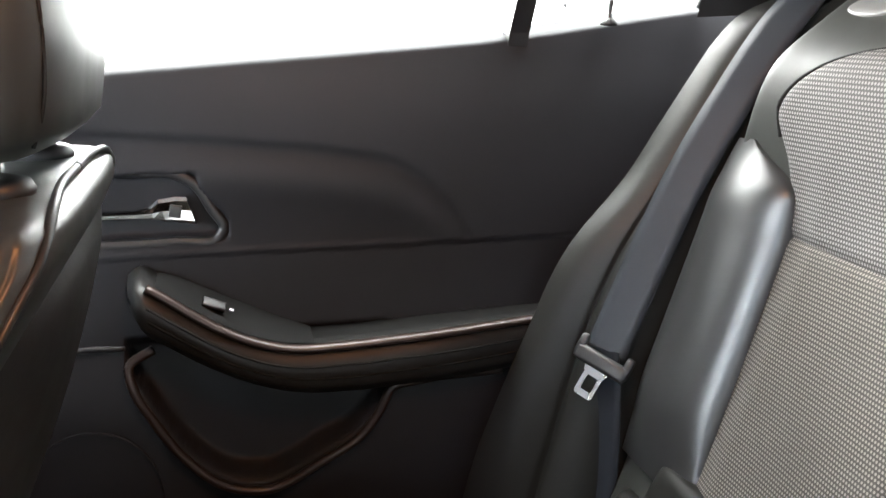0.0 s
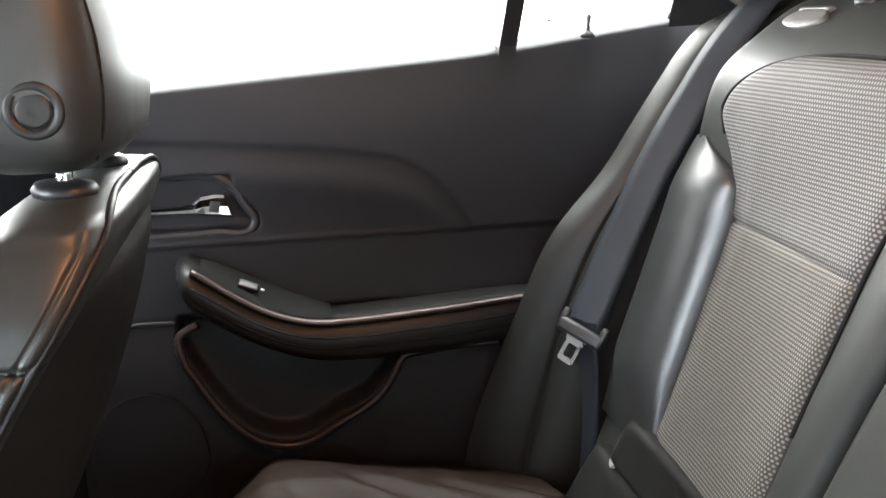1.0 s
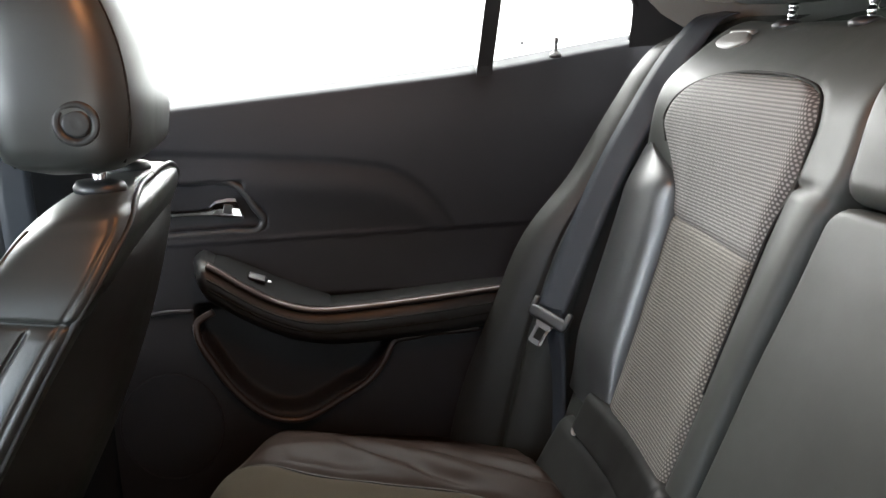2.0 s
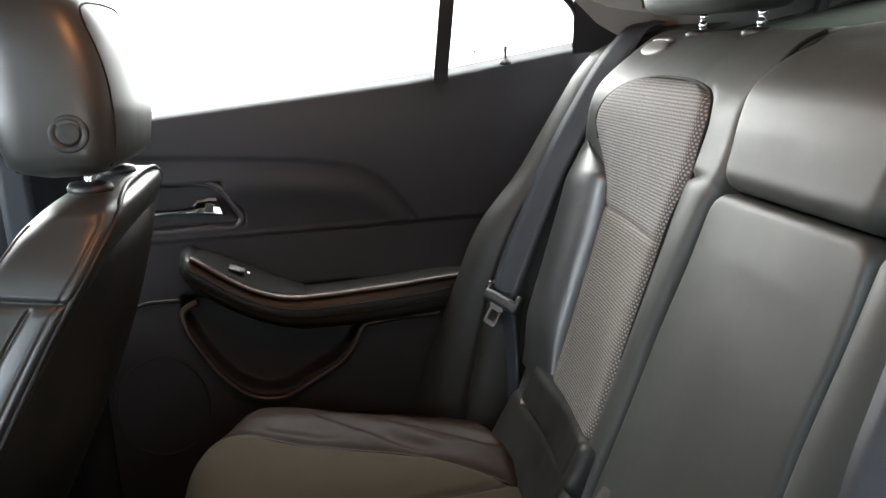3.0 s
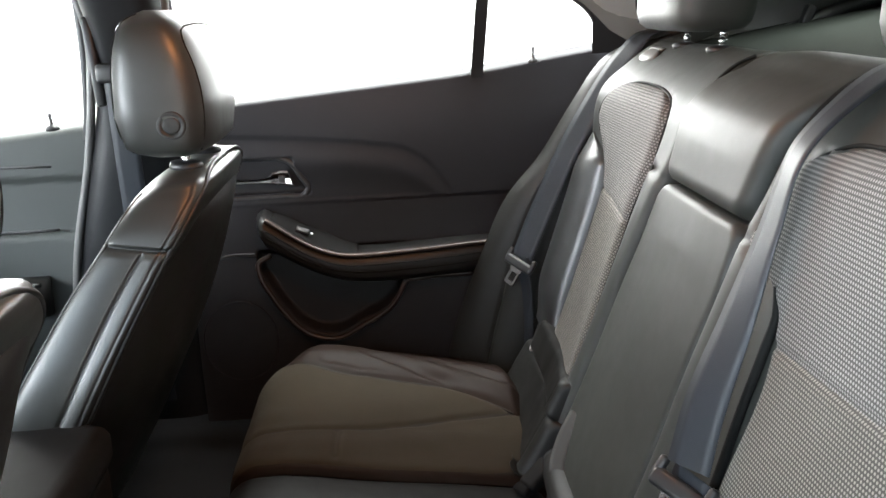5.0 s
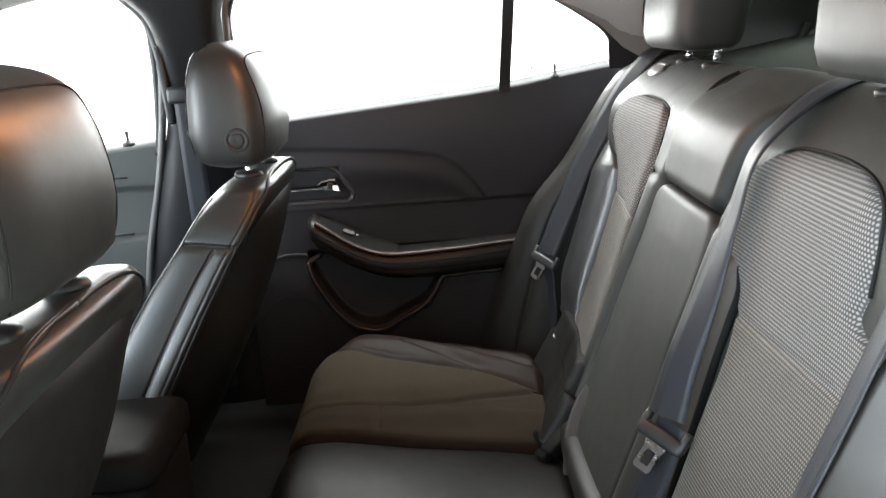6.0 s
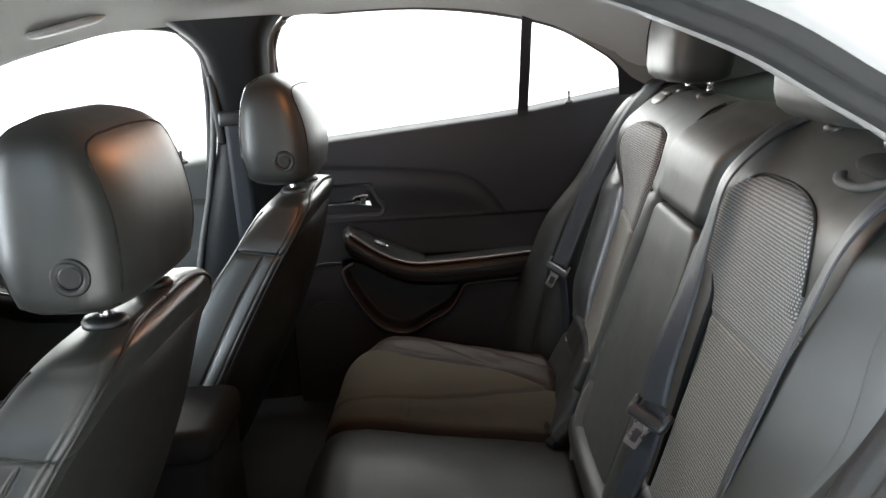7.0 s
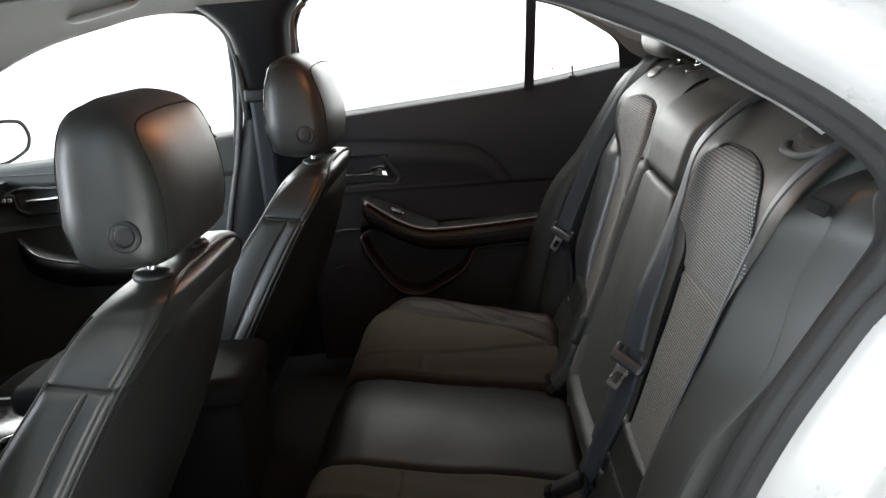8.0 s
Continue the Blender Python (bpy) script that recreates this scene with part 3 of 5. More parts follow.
part("trim_panel", sheet("trim_panel", front_trim, 120, 90), LIT_TRIM, front_door, "charcoal front door trim, windscreen light put into its colour")
part("trim_line", tube("trim_line", [(-0.9, 0.755, 0.897), (-0.4, 0.754, 0.890), (0.09, 0.753, 0.884)], 0.0028, 20), BLACK, front_door)
part("handle", tube("handle", [(-0.42, 0.752, 0.818), (-0.38, 0.745, 0.822), (-0.33, 0.744, 0.825), (-0.28, 0.752, 0.826)], 0.0065, 30), CHROME, front_door, "chrome inner door handle")
part("handle_bezel", tube("handle_bezel", [(-0.27, 0.752, 0.852), (-0.36, 0.752, 0.852), (-0.43, 0.752, 0.853), (-0.452, 0.752, 0.846), (-0.453, 0.752, 0.825), (-0.446, 0.752, 0.800), (-0.432, 0.752, 0.790), (-0.36, 0.752, 0.787), (-0.27, 0.752, 0.787)], 0.0055, 70, flat=0.8, up=(0, 1, 0)), BLACK, front_door, "black handle surround")
part("trim_line", tube("trim_line", [(-0.9, 0.742, 0.725), (-0.5, 0.742, 0.741), (-0.36, 0.742, 0.750), (0.09, 0.742, 0.760)], 0.0030, 30), BLACK, front_door)
part("switch_panel", slab("switch_panel", (0.06, 0.006, 0.03), 0.002, m=pose(-0.475, 0.746, 0.826)), BLACK, front_door, "small black switch panel")
for k in range(3):
    part("button", slab("button", (0.012, 0.006, 0.010), 0.002, m=pose(-0.492 + 0.017 * k, 0.742, 0.828)), GREY, front_door)
part("armrest", rings("armrest", [[(x, 0.752 - o * u, z + dz) for u, dz in ((0, 0.02), (0.7, 0.018), (1, 0.0), (0.95, -0.03), (0.7, -0.055), (0, -0.06))] for x, o, z in ((-0.46, 0.01, 0.70), (-0.43, 0.05, 0.69), (-0.38, 0.075, 0.668), (-0.30, 0.085, 0.648), (-0.15, 0.085, 0.644), (0.06, 0.07, 0.65))]), LEATHER_SIDE, front_door, "black front door armrest")
part("trim_strip", tube("trim_strip", [(-0.45, 0.735, 0.722), (-0.42, 0.70, 0.714), (-0.38, 0.674, 0.692), (-0.31, 0.667, 0.672), (-0.20, 0.667, 0.660), (0.06, 0.685, 0.665)], 0.007, 50, flat=0.6), GLOSS, front_door, "satin black trim strip")
part("pane", sheet("pane", lambda a, b: (-0.8 + 0.99 * a, 0.803 - 0.125 * b, BELT(-0.8 + 0.99 * a) - 0.02 + (RAIL(-0.8 + 0.99 * a) + 0.02 - BELT(-0.8 + 0.99 * a)) * b), 20, 6), GLASS, front_door, "clear window glass")
part("window_frame", tube("window_frame", [(0.168, 0.752, 0.93), (0.176, 0.745, 0.969), (0.190, 0.730, 1.06), (0.198, 0.716, 1.138), (0.195, 0.700, 1.215), (0.165, 0.690, 1.256), (0.09, 0.684, 1.275), (0.0, 0.682, 1.274), (-0.10, 0.684, 1.255), (-0.25, 0.69, 1.222), (-0.5, 0.70, 1.12), (-0.75, 0.71, 1.02)], 0.010, 110), BLACK, front_door, "black front window frame")
part("lock_pin", lathe("lock_pin", [(0.013, 0.0), (0.012, 0.006), (0.006, 0.009), (0.0032, 0.012), (0.0030, 0.022), (0.0038, 0.025), (0.0038, 0.030), (0.002, 0.032)], pose(0.107, 0.745, BELT(0.107) - 0.006, 10), 16), BLACK, front_door, "black lock pin")
mirror = thing("side_mirror", "door mirror in a black surround outside the window", "mirror")
mo = glide([(-0.60, 1.020), (-0.54, 1.016), (-0.506, 1.008), (-0.486, 0.985), (-0.480, 0.955), (-0.494, 0.928), (-0.53, 0.912), (-0.60, 0.898), (-0.65, 0.905), (-0.668, 0.95), (-0.655, 1.0), (-0.60, 1.020)], 49)[:-1]


def mirror_ring(size, back):
    return [(-0.555 + (x + 0.57) * 0.25 - back, 0.95 + (x + 0.57) * size, 0.96 + (z - 0.96) * size) for x, z in mo]


part("housing", rings("housing", [mirror_ring(0.86, 0.002), mirror_ring(0.90, -0.006), mirror_ring(1.04, -0.006), mirror_ring(1.06, 0.0), mirror_ring(1.04, 0.03), mirror_ring(0.8, 0.08), mirror_ring(0.3, 0.10)]), MATTE, mirror, "black mirror surround")
part("mirror_glass", rings("mirror_glass", [mirror_ring(0.88, 0.001), mirror_ring(0.88, -0.002)], smooth=False), MIRROR, mirror, "reflecting mirror glass")

# ---- grab handle on the far roof rail ----
grab = thing("grab_handle", "grey plastic grab handle on the headliner", "grab handle")
part("bar", tube("bar", [(-0.140, 0.612, 1.282), (-0.126, 0.585, 1.270), (-0.09, 0.575, 1.273), (-0.02, 0.570, 1.286), (0.022, 0.575, 1.296), (0.036, 0.60, 1.312)], 0.0135, 40, flat=0.7), GRABGREY, grab)
part("mount", slab("mount", (0.035, 0.03, 0.018), 0.006, m=pose(-0.135, 0.61, 1.288, 25, -12)), GRABGREY, grab)
part("mount", slab("mount", (0.035, 0.03, 0.018), 0.006, m=pose(0.033, 0.605, 1.314, 25, -6)), GRABGREY, grab)

# ---- rear seat backs ----
BACK = glide([(0.965, 0.455), (0.997, 0.54), (1.035, 0.64), (1.072, 0.75), (1.104, 0.85), (1.130, 0.94), (1.153, 1.01), (1.183, 1.053), (1.232, 1.077), (1.275, 1.068), (1.30, 1.03)], 81)
_d = np.gradient(BACK, axis=0)
_d /= np.linalg.norm(_d, axis=1)[:, None]
BACK_N = np.stack([-_d[:, 1], _d[:, 0]], 1)
BACK_S = np.r_[0, np.cumsum(np.linalg.norm(np.diff(BACK, axis=0), axis=1))]


def back_at(s):
    return np.array([np.interp(s, BACK_S, BACK[:, 0]), np.interp(s, BACK_S, BACK[:, 1])]), np.array([np.interp(s, BACK_S, BACK_N[:, 0]), np.interp(s, BACK_S, BACK_N[:, 1])])


def s_of(z):
    k = int(np.argmax(BACK[:, 1]))
    return float(np.interp(z, BACK[: k + 1, 1], BACK_S[: k + 1]))


def on_back(y, s, off):
    p, n = back_at(s)
    return (p[0] + n[0] * off, y, p[1] + n[1] * off)


def fall(d, r):
    """Rounds an edge: 0 at r inside it, -r at the edge itself."""
    d = min(max(d, 0.0), r)
    return math.sqrt(max(0.0, r * r - (r - d) ** 2)) - r


IN_OUT = smooth_table([(0.50, 0.455), (0.60, 0.472), (0.75, 0.482), (0.85, 0.487), (0.89, 0.491), (0.915, 0.499), (0.935, 0.511), (0.950, 0.517), (0.964, 0.513), (0.979, 0.501), (0.991, 0.483), (1.001, 0.460), (1.009, 0.430), (1.014, 0.400), (1.017, 0.365), (1.022, 0.33)])
IN_INN = smooth_table([(0.50, 0.230), (0.65, 0.229), (0.72, 0.227), (0.80, 0.220), (0.87, 0.211), (0.90, 0.206), (0.92, 0.200), (0.95, 0.199), (0.98, 0.199), (0.995, 0.205), (1.006, 0.222), (1.012, 0.248), (1.018, 0.29)])
IN_OUT_NEAR = smooth_table([(0.50, 0.57), (0.86, 0.575), (0.888, 0.555), (0.900, 0.503), (0.93, 0.492), (0.96, 0.490), (0.980, 0.485), (0.994, 0.474), (1.003, 0.456), (1.010, 0.430), (1.015, 0.395), (1.018, 0.36), (1.023, 0.33)])
IN_INN_NEAR = smooth_table([(0.50, 0.256), (0.70, 0.252), (0.84, 0.248), (0.872, 0.232), (0.890, 0.198), (0.897, 0.175), (0.905, 0.166), (0.94, 0.170), (0.965, 0.178), (0.985, 0.194), (1.0, 0.222), (1.008, 0.256), (1.018, 0.29)])
# inner edges of the two outer seat backs beside the centre panels
EDGE_FAR = smooth_table([(0.44, 0.184), (0.63, 0.176), (0.70, 0.169), (0.78, 0.157), (0.85, 0.144), (0.90, 0.134), (0.93, 0.1265), (1.0, 0.1255), (1.08, 0.1245)])
EDGE_NEAR = smooth_table([(0.44, 0.116), (0.78, 0.126), (0.85, 0.133), (0.93, 0.136), (0.96, 0.141), (1.0, 0.151), (1.04, 0.159), (1.08, 0.165)])

EDGE_OUT = smooth_table([(0.44, 0.598), (0.85, 0.598), (0.90, 0.590), (0.93, 0.577), (0.96, 0.567), (1.0, 0.557), (1.03, 0.554), (1.08, 0.556)])


def seat_off(y, z, sign=1):
    drop = 1.0 if sign > 0 else 0.15
    low = 0.030 * (1 - drop * step(0.13, 0.42, y)) - 0.010 * drop * step(0.42, 0.48, y) - (0.0 if sign > 0 else 0.013 * step(0.14, 0.21, y))
    high = 0.019 + 0.006 * step(0.2, 0.45, y)
    w = step(0.985, 0.835, z)
    plateau = (low * w + high * (1 - w)) * step(1.062, 0.985, z)
    edge = (EDGE_FAR if sign > 0 else EDGE_NEAR)(z)
    o = 0.005 * math.exp(-((y - edge - 0.032) / 0.02) ** 2) * step(0.93, 0.91, z)
    o += 0.006 * step(0.48, 0.56, y)
    o -= 0.004 * math.exp(-((y - (IN_INN if sign > 0 else IN_INN_NEAR)(z)) / 0.006) ** 2) * step(1.016, 1.006, z)
    if sign > 0:
        o -= 0.008 * math.exp(-((z - 0.914 - 0.10 * (y - 0.13)) / 0.003) ** 2) * step(0.205, 0.195, y)
    else:
        o -= 0.008 * math.exp(-((z - 0.915 + 0.40 * (y - 0.130)) / 0.0035) ** 2) * step(0.178, 0.170, y)
    return o + plateau


def seat_cover(sign):
    smax = BACK_S[-1]

    def fn(a, b):
        p, _ = back_at(smax * b)
        y0 = (EDGE_FAR if sign > 0 else EDGE_NEAR)(p[1])
        skirt = max(0.0, 1 - a / 0.03)
        a = max(0.0, (a - 0.03) / 0.97)
        y1 = EDGE_OUT(p[1]) if sign > 0 else 0.598
        y = y0 + (y1 - y0) * a
        s = smax * b
        o = seat_off(y, p[1] if s < s_of(1.07) else 1.07, sign)
        o += fall(y - y0, 0.015) * (1 - 0.75 * step(1.0, 1.05, p[1])) + fall(y1 - y, 0.024) - 0.04 * skirt
        o += 0.0018 * noise.noise((y * 12 * sign, s * 10, 8.0))
        return tuple(np.array(on_back(y, s, o)) * (1, sign, 1))

    return fn


def insert_seam(y):
    return 0.842 + 0.03 * (y - 0.35)


def insert_pts(sign, upper):
    """The fabric above or below the seam across it."""
    z1 = 1.017

    def height(a, b):
        if upper:
            return min(z1, insert_seam(0.2 + 0.3 * a) + (z1 - insert_seam(0.2 + 0.3 * a)) * (1 - (1 - b) ** 1.5))
        return 0.48 + (insert_seam(0.2 + 0.3 * a) - 0.48) * b

    def fn(a, b):
        z = height(a, b)
        lo, hi = (IN_INN if sign > 0 else IN_INN_NEAR)(z), (IN_OUT if sign > 0 else IN_OUT_NEAR)(z)
        y = lo + (hi - lo) * a
        edge = min((y - lo), (hi - y), (z1 - z) * 1.2 + 0.0005)
        o = seat_off(y, z, sign) - 0.003 + 0.010 * (1 - math.exp(-edge / 0.006))
        o -= 0.004 * math.exp(-((z - insert_seam(y)) / 0.004) ** 2)
        return tuple(np.array(on_back(y, s_of(z), o)) * (1, sign, 1))

    def uv(a, b):
        z = height(a, b)
        lo, hi = (IN_INN if sign > 0 else IN_INN_NEAR)(z), (IN_OUT if sign > 0 else IN_OUT_NEAR)(z)
        return (lo + (hi - lo) * a, s_of(z))

    return fn, uv


def bolster(sign):
    def fn(a, b):
        z = 0.572 + 0.351 * b
        y1, y0 = 0.598, IN_OUT(z) - 0.018 + 0.057 * step(0.88, 0.925, z)
        v = 0.5 - 0.5 * math.cos(math.pi * a)
        y = y0 + (y1 - y0) * v
        h = 0.037 * max(0.0, 1 - abs(2 * v - 1) ** 2.1) ** 0.55 * step(0.925, 0.85, z) ** 0.5 * step(0.562, 0.67, z) ** 0.6
        o = (seat_off(y0, z, sign) - 0.003) * (1 - v) - 0.006 * v + h + 0.006 * min(1.0, v / 0.02, (1 - v) / 0.02)
        return tuple(np.array(on_back(y, s_of(z), o)) * (1, sign, 1))

    return fn


def head_restraint(parent, sign, yc):
    hr, down = [], 0.010 if sign > 0 else 0.019
    for z, x0, x1, w in ((1.110, 1.180, 1.245, 0.098), (1.113, 1.163, 1.258, 0.112), (1.122, 1.153, 1.268, 0.121), (1.14, 1.149, 1.273, 0.125), (1.18, 1.152, 1.282, 0.127), (1.24, 1.163, 1.287, 0.128), (1.262, 1.172, 1.284, 0.120), (1.278, 1.188, 1.276, 0.098), (1.286, 1.205, 1.262, 0.06)):
        hr.append(box_ring(x0, x1, sign * yc - w, sign * yc + w, z - down, 4.5, 64))
    h = part("headrest", rings("headrest", hr), LEATHER, parent, "black leather rear headrest")
    for dy in (-0.075, 0.075):
        p = part("post", lathe("post", [(0.0055, 0.0)] + [(r, 0.012 + 0.011 * k + d) for k in range(5) for r, d in ((0.0055, 0.0), (0.0042, 0.001), (0.0042, 0.004), (0.0055, 0.005))] + [(0.0055, 0.085)], pose(1.228, sign * yc + dy, 1.066, 0, 8, 0), 14), CHROME, parent, "notched chrome headrest post")
        part("collar", lathe("collar", [(0.018, 0.0), (0.019, 0.006), (0.012, 0.010), (0.007, 0.011)], pose(1.226, sign * yc + dy, 1.070), 20), BLACK, p)
    part("seam", tube("seam", [(1.163, sign * (yc + 0.116), 1.122 - down), (1.160, sign * (yc + 0.121), 1.15 - down), (1.168, sign * (yc + 0.122), 1.22 - down), (1.185, sign * (yc + 0.108), 1.264 - down)], 0.0014, 30, 6), THREAD, h)


def rear_back(sign, label):
    seat = thing("bench_seat", label, "rear seat", "rear seats")
    part("cover", sheet("cover", seat_cover(sign), 90, 120), LEATHER, seat, "black leather seat back cover")
    fn, uv = insert_pts(sign, True)
    part("insert", sheet("insert", fn, 70, 70, uv=uv), MESH, seat, "grey spacer-mesh fabric insert")
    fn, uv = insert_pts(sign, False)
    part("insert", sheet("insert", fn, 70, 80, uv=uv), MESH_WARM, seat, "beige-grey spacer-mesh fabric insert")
    if sign > 0:
        part("side_bolster", sheet("side_bolster", bolster(sign), 36, 60), SHINY, seat, "smooth padded leather side bolster")
    zs = [1.014, 1.010, 1.002, 0.992, 0.980, 0.96, 0.93, 0.905]
    edge = [(y, z) for y, z in ((0.262, 1.0145), (0.29, 1.0168), (0.33, 1.0176), (0.365, 1.0172))] + [((IN_OUT if sign > 0 else IN_OUT_NEAR)(z), z) for z in zs[:-1]]
    edge = [((IN_INN if sign > 0 else IN_INN_NEAR)(z), z) for z in ((0.70, 0.80, 0.88, 0.92, 0.95, 0.98, 0.998) if sign > 0 else (0.908, 0.92, 0.95, 0.98, 0.998))] + edge
    part("piping", tube("piping", [tuple(np.array(on_back(y, s_of(z), seat_off(y, z, sign) + 0.001)) * (1, sign, 1)) for y, z in edge], 0.0022, 120, 6), THREAD, seat, "stitched edge of the fabric insert")
    if sign < 0:
        # Black tube laid in as the shade between belt and insert.
        part("gap", tube("gap", [tuple(np.array(on_back(y, s_of(z), seat_off(y, z, sign) + 0.003)) * (1, sign, 1)) for y, z in ((0.253, 0.54), (0.250, 0.62), (0.246, 0.70), (0.244, 0.78), (0.243, 0.83), (0.239, 0.86), (0.232, 0.885))], 0.0048, 80, 8), MATTE, seat, "black tube as the shade in the gap along the fabric insert")
    yl, wl = (0.488, 0.037) if sign > 0 else (0.476, 0.054)

    def plate(size, lift):
        return [tuple(np.array(on_back(yl + wl * size * math.cos(v), s_of(1.056) + (0.014 if math.sin(v) < 0 else 0.018) * size * math.sin(v), lift)) * (1, sign, 1)) for v in np.linspace(0, 2 * math.pi, 33)[:-1]]

    # The near plate is blackened to stand for a shaded recess.
    latch = part("release_bezel", rings("release_bezel", [plate(1.0, -0.006), plate(1.0, 0.002), plate(0.96, 0.0045), plate(0.86, 0.0055), plate(0.3, 0.0058)]), RELEASE if sign > 0 else MATTE, seat, "grey plastic seat release plate" if sign > 0 else "black plate drawn as the shaded recess of the seat release")
    grip = [(yl + 0.026 * t, 1.066, 0.002) for t in (-1, -0.5, 0, 0.5, 1)] if sign > 0 else [(0.420, 1.042, 0.004), (0.436, 1.036, 0.008), (0.460, 1.034, 0.010), (0.490, 1.036, 0.010), (0.512, 1.043, 0.008), (0.526, 1.052, 0.004)]
    part("button", tube("button", [tuple(np.array(on_back(y, s_of(z), o)) * (1, sign, 1)) for y, z, o in grip], 0.006 if sign > 0 else 0.0075, 24, flat=0.6), RELEASE if sign > 0 else STRAP, latch, "grey release grip")
    head_restraint(seat, sign, 0.356)
    # hinge cover band at the foot, and the leather roll below it
    def band(z0, z1, y0, y1, lift, bulge, r):
        def fn(a, b):
            skirt = max(0.0, 1 - min(a, 1 - a) / 0.03, 1 - min(b, 1 - b) / 0.04)
            y = y0 + (y1 - y0) * min(1.0, max(0.0, (a - 0.03) / 0.94))
            q = min(1.0, max(0.0, (b - 0.04) / 0.92))
            z = z0 + (z1 - z0) * q
            o = max(seat_off(y, z, sign), 0.004) + lift + bulge * (1 - q) ** 1.4
            o += fall(min(y - y0, y1 - y), 0.016) + fall(min(z1 - z, (z - z0) * 1.5) * 0.9, r)
            o += 0.0015 * noise.noise((y * 20 * sign, z * 25, 2.0))
            return tuple(np.array(on_back(y, s_of(z), o - 0.04 * skirt)) * (1, sign, 1))

        return fn

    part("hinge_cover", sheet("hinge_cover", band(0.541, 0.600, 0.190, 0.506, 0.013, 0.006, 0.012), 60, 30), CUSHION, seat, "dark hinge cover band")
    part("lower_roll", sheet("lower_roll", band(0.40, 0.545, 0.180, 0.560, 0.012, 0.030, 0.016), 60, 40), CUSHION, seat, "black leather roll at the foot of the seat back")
    part("cap", lathe("cap", [(0.007, 0.0), (0.007, 0.003), (0.005, 0.0045)], Matrix.Translation((0.984, sign * 0.490, 0.5505)) @ pose(0, 0, 0, 0, -70, 0), 16), GREY, seat, "small grey screw cap")
    return seat


rear_back(1, "black leather rear seat back with grey mesh fabric insert")
rear_back(-1, "black leather rear seat back with grey mesh fabric insert")

# centre back: fold-down armrest below, headed by a padded panel
surface("seat_backing", sheet("seat_backing", lambda a, b: on_back(-0.62 + 1.24 * a, BACK_S[-1] * b, -0.045), 8, 60), CARPET, "dark backing behind the rear seats", "seat backing")
centre = thing("centre_bench_seat", "black leather centre seat back with folded-up armrest", "rear seat", "rear seats")


ARM_L = smooth_table([(0.44, 0.180), (0.63, 0.172), (0.70, 0.165), (0.78, 0.153), (0.85, 0.140), (0.90, 0.130), (0.93, 0.1225), (1.0, 0.1215), (1.08, 0.1205)])
ARM_R = smooth_table([(0.44, -0.112), (0.78, -0.122), (0.85, -0.129), (0.93, -0.132), (0.96, -0.137), (1.0, -0.147), (1.04, -0.155), (1.08, -0.160)])


def centre_panel(z0, z1, proud, r, top=False):
    s0, s1 = s_of(z0), (BACK_S[-1] if top else s_of(z1))
    corner = 0.026

    def fn(a, b):
        skirt = max(0.0, 1 - min(a, 1 - a) / 0.025, 0.0 if top else 1 - min(b, 1 - b) / 0.02, 1 - b / 0.02)
        a = min(1.0, max(0.0, (a - 0.025) / 0.95))
        b = min(1.0, max(0.0, (b - 0.02) / (0.98 if top else 0.96)))
        s = s0 + (s1 - s0) * b
        level = back_at(s)[0][1]
        y0, y1 = ARM_R(level), ARM_L(level)
        y = y0 + (y1 - y0) * a
        dy, ds = min(y - y0, y1 - y), (s - s0 if top else min(s - s0, s1 - s))
        d = min(dy, ds)
        if dy < corner and ds < corner:
            d = corner - math.hypot(corner - dy, corner - ds)
        o = proud + (fall(d, r) if d > 0 else -r + 2.0 * d) * (1 - 0.75 * step(1.0, 1.05, level) * (1.0 if top else 0.0))
        if top:
            o -= proud * step(s_of(1.0), s_of(1.065), s)
        o += 0.005 * math.cos(math.pi * (a - 0.5)) * min(1.0, max(0.0, ds) / 0.06)
        o += 0.0018 * noise.noise((y * 11, s * 11, 5.0))
        return on_back(y, s, o - 0.03 * skirt)

    return fn


part("head_panel", sheet("head_panel", centre_panel(0.9185, 1.0, 0.031, 0.019, True), 80, 100), LEATHER, centre, "padded black leather upper panel")
part("armrest", sheet("armrest", centre_panel(0.47, 0.9155, 0.026, 0.009), 90, 120), LEATHER, centre, "folded-up leather centre armrest")
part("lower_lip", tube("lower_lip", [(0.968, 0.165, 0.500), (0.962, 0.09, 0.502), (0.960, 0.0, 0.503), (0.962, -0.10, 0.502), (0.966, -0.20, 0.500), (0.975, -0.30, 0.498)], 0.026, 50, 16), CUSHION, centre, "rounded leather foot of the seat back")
# Dark tubes drawn as the shade in the grooves beside the panel.
for y, o in ((0.1235, 0.0165), (-0.1500, 0.0165)):
    part("groove_shade", tube("groove_shade", [on_back(ARM_L(z) + 0.002 if y > 0 else ARM_R(z) - 0.002, s_of(z), o * k) for z, k in ((0.925, 0.6), (0.95, 0.6), (0.98, 0.6), (1.01, 0.6), (1.035, 0.5), (1.06, 0.3), (1.072, 0.1))], 0.0026, 50, 6), THREAD, centre, "dark tube as the shade in the groove beside the upper panel")
part("pull_strap", ribbon("pull_strap", [(0.990, 0.133, 0.592), (0.980, 0.130, 0.578), (0.962, 0.118, 0.545), (0.950, 0.095, 0.505), (0.945, 0.075, 0.475)], [(-0.6, 0.8, 0)], 0.026, 0.005), STRAP, centre, "grey fabric pull strap")

# fixed side bolsters between seat back and door
XD = smooth_table([(0.42, 0.835), (0.48, 0.845), (0.547, 0.863), (0.603, 0.884), (0.684, 0.917), (0.795, 0.970), (0.871, 1.034), (0.939, 1.078), (0.985, 1.108), (1.025, 1.136), (1.052, 1.163), (1.071, 1.195), (1.095, 1.235)])
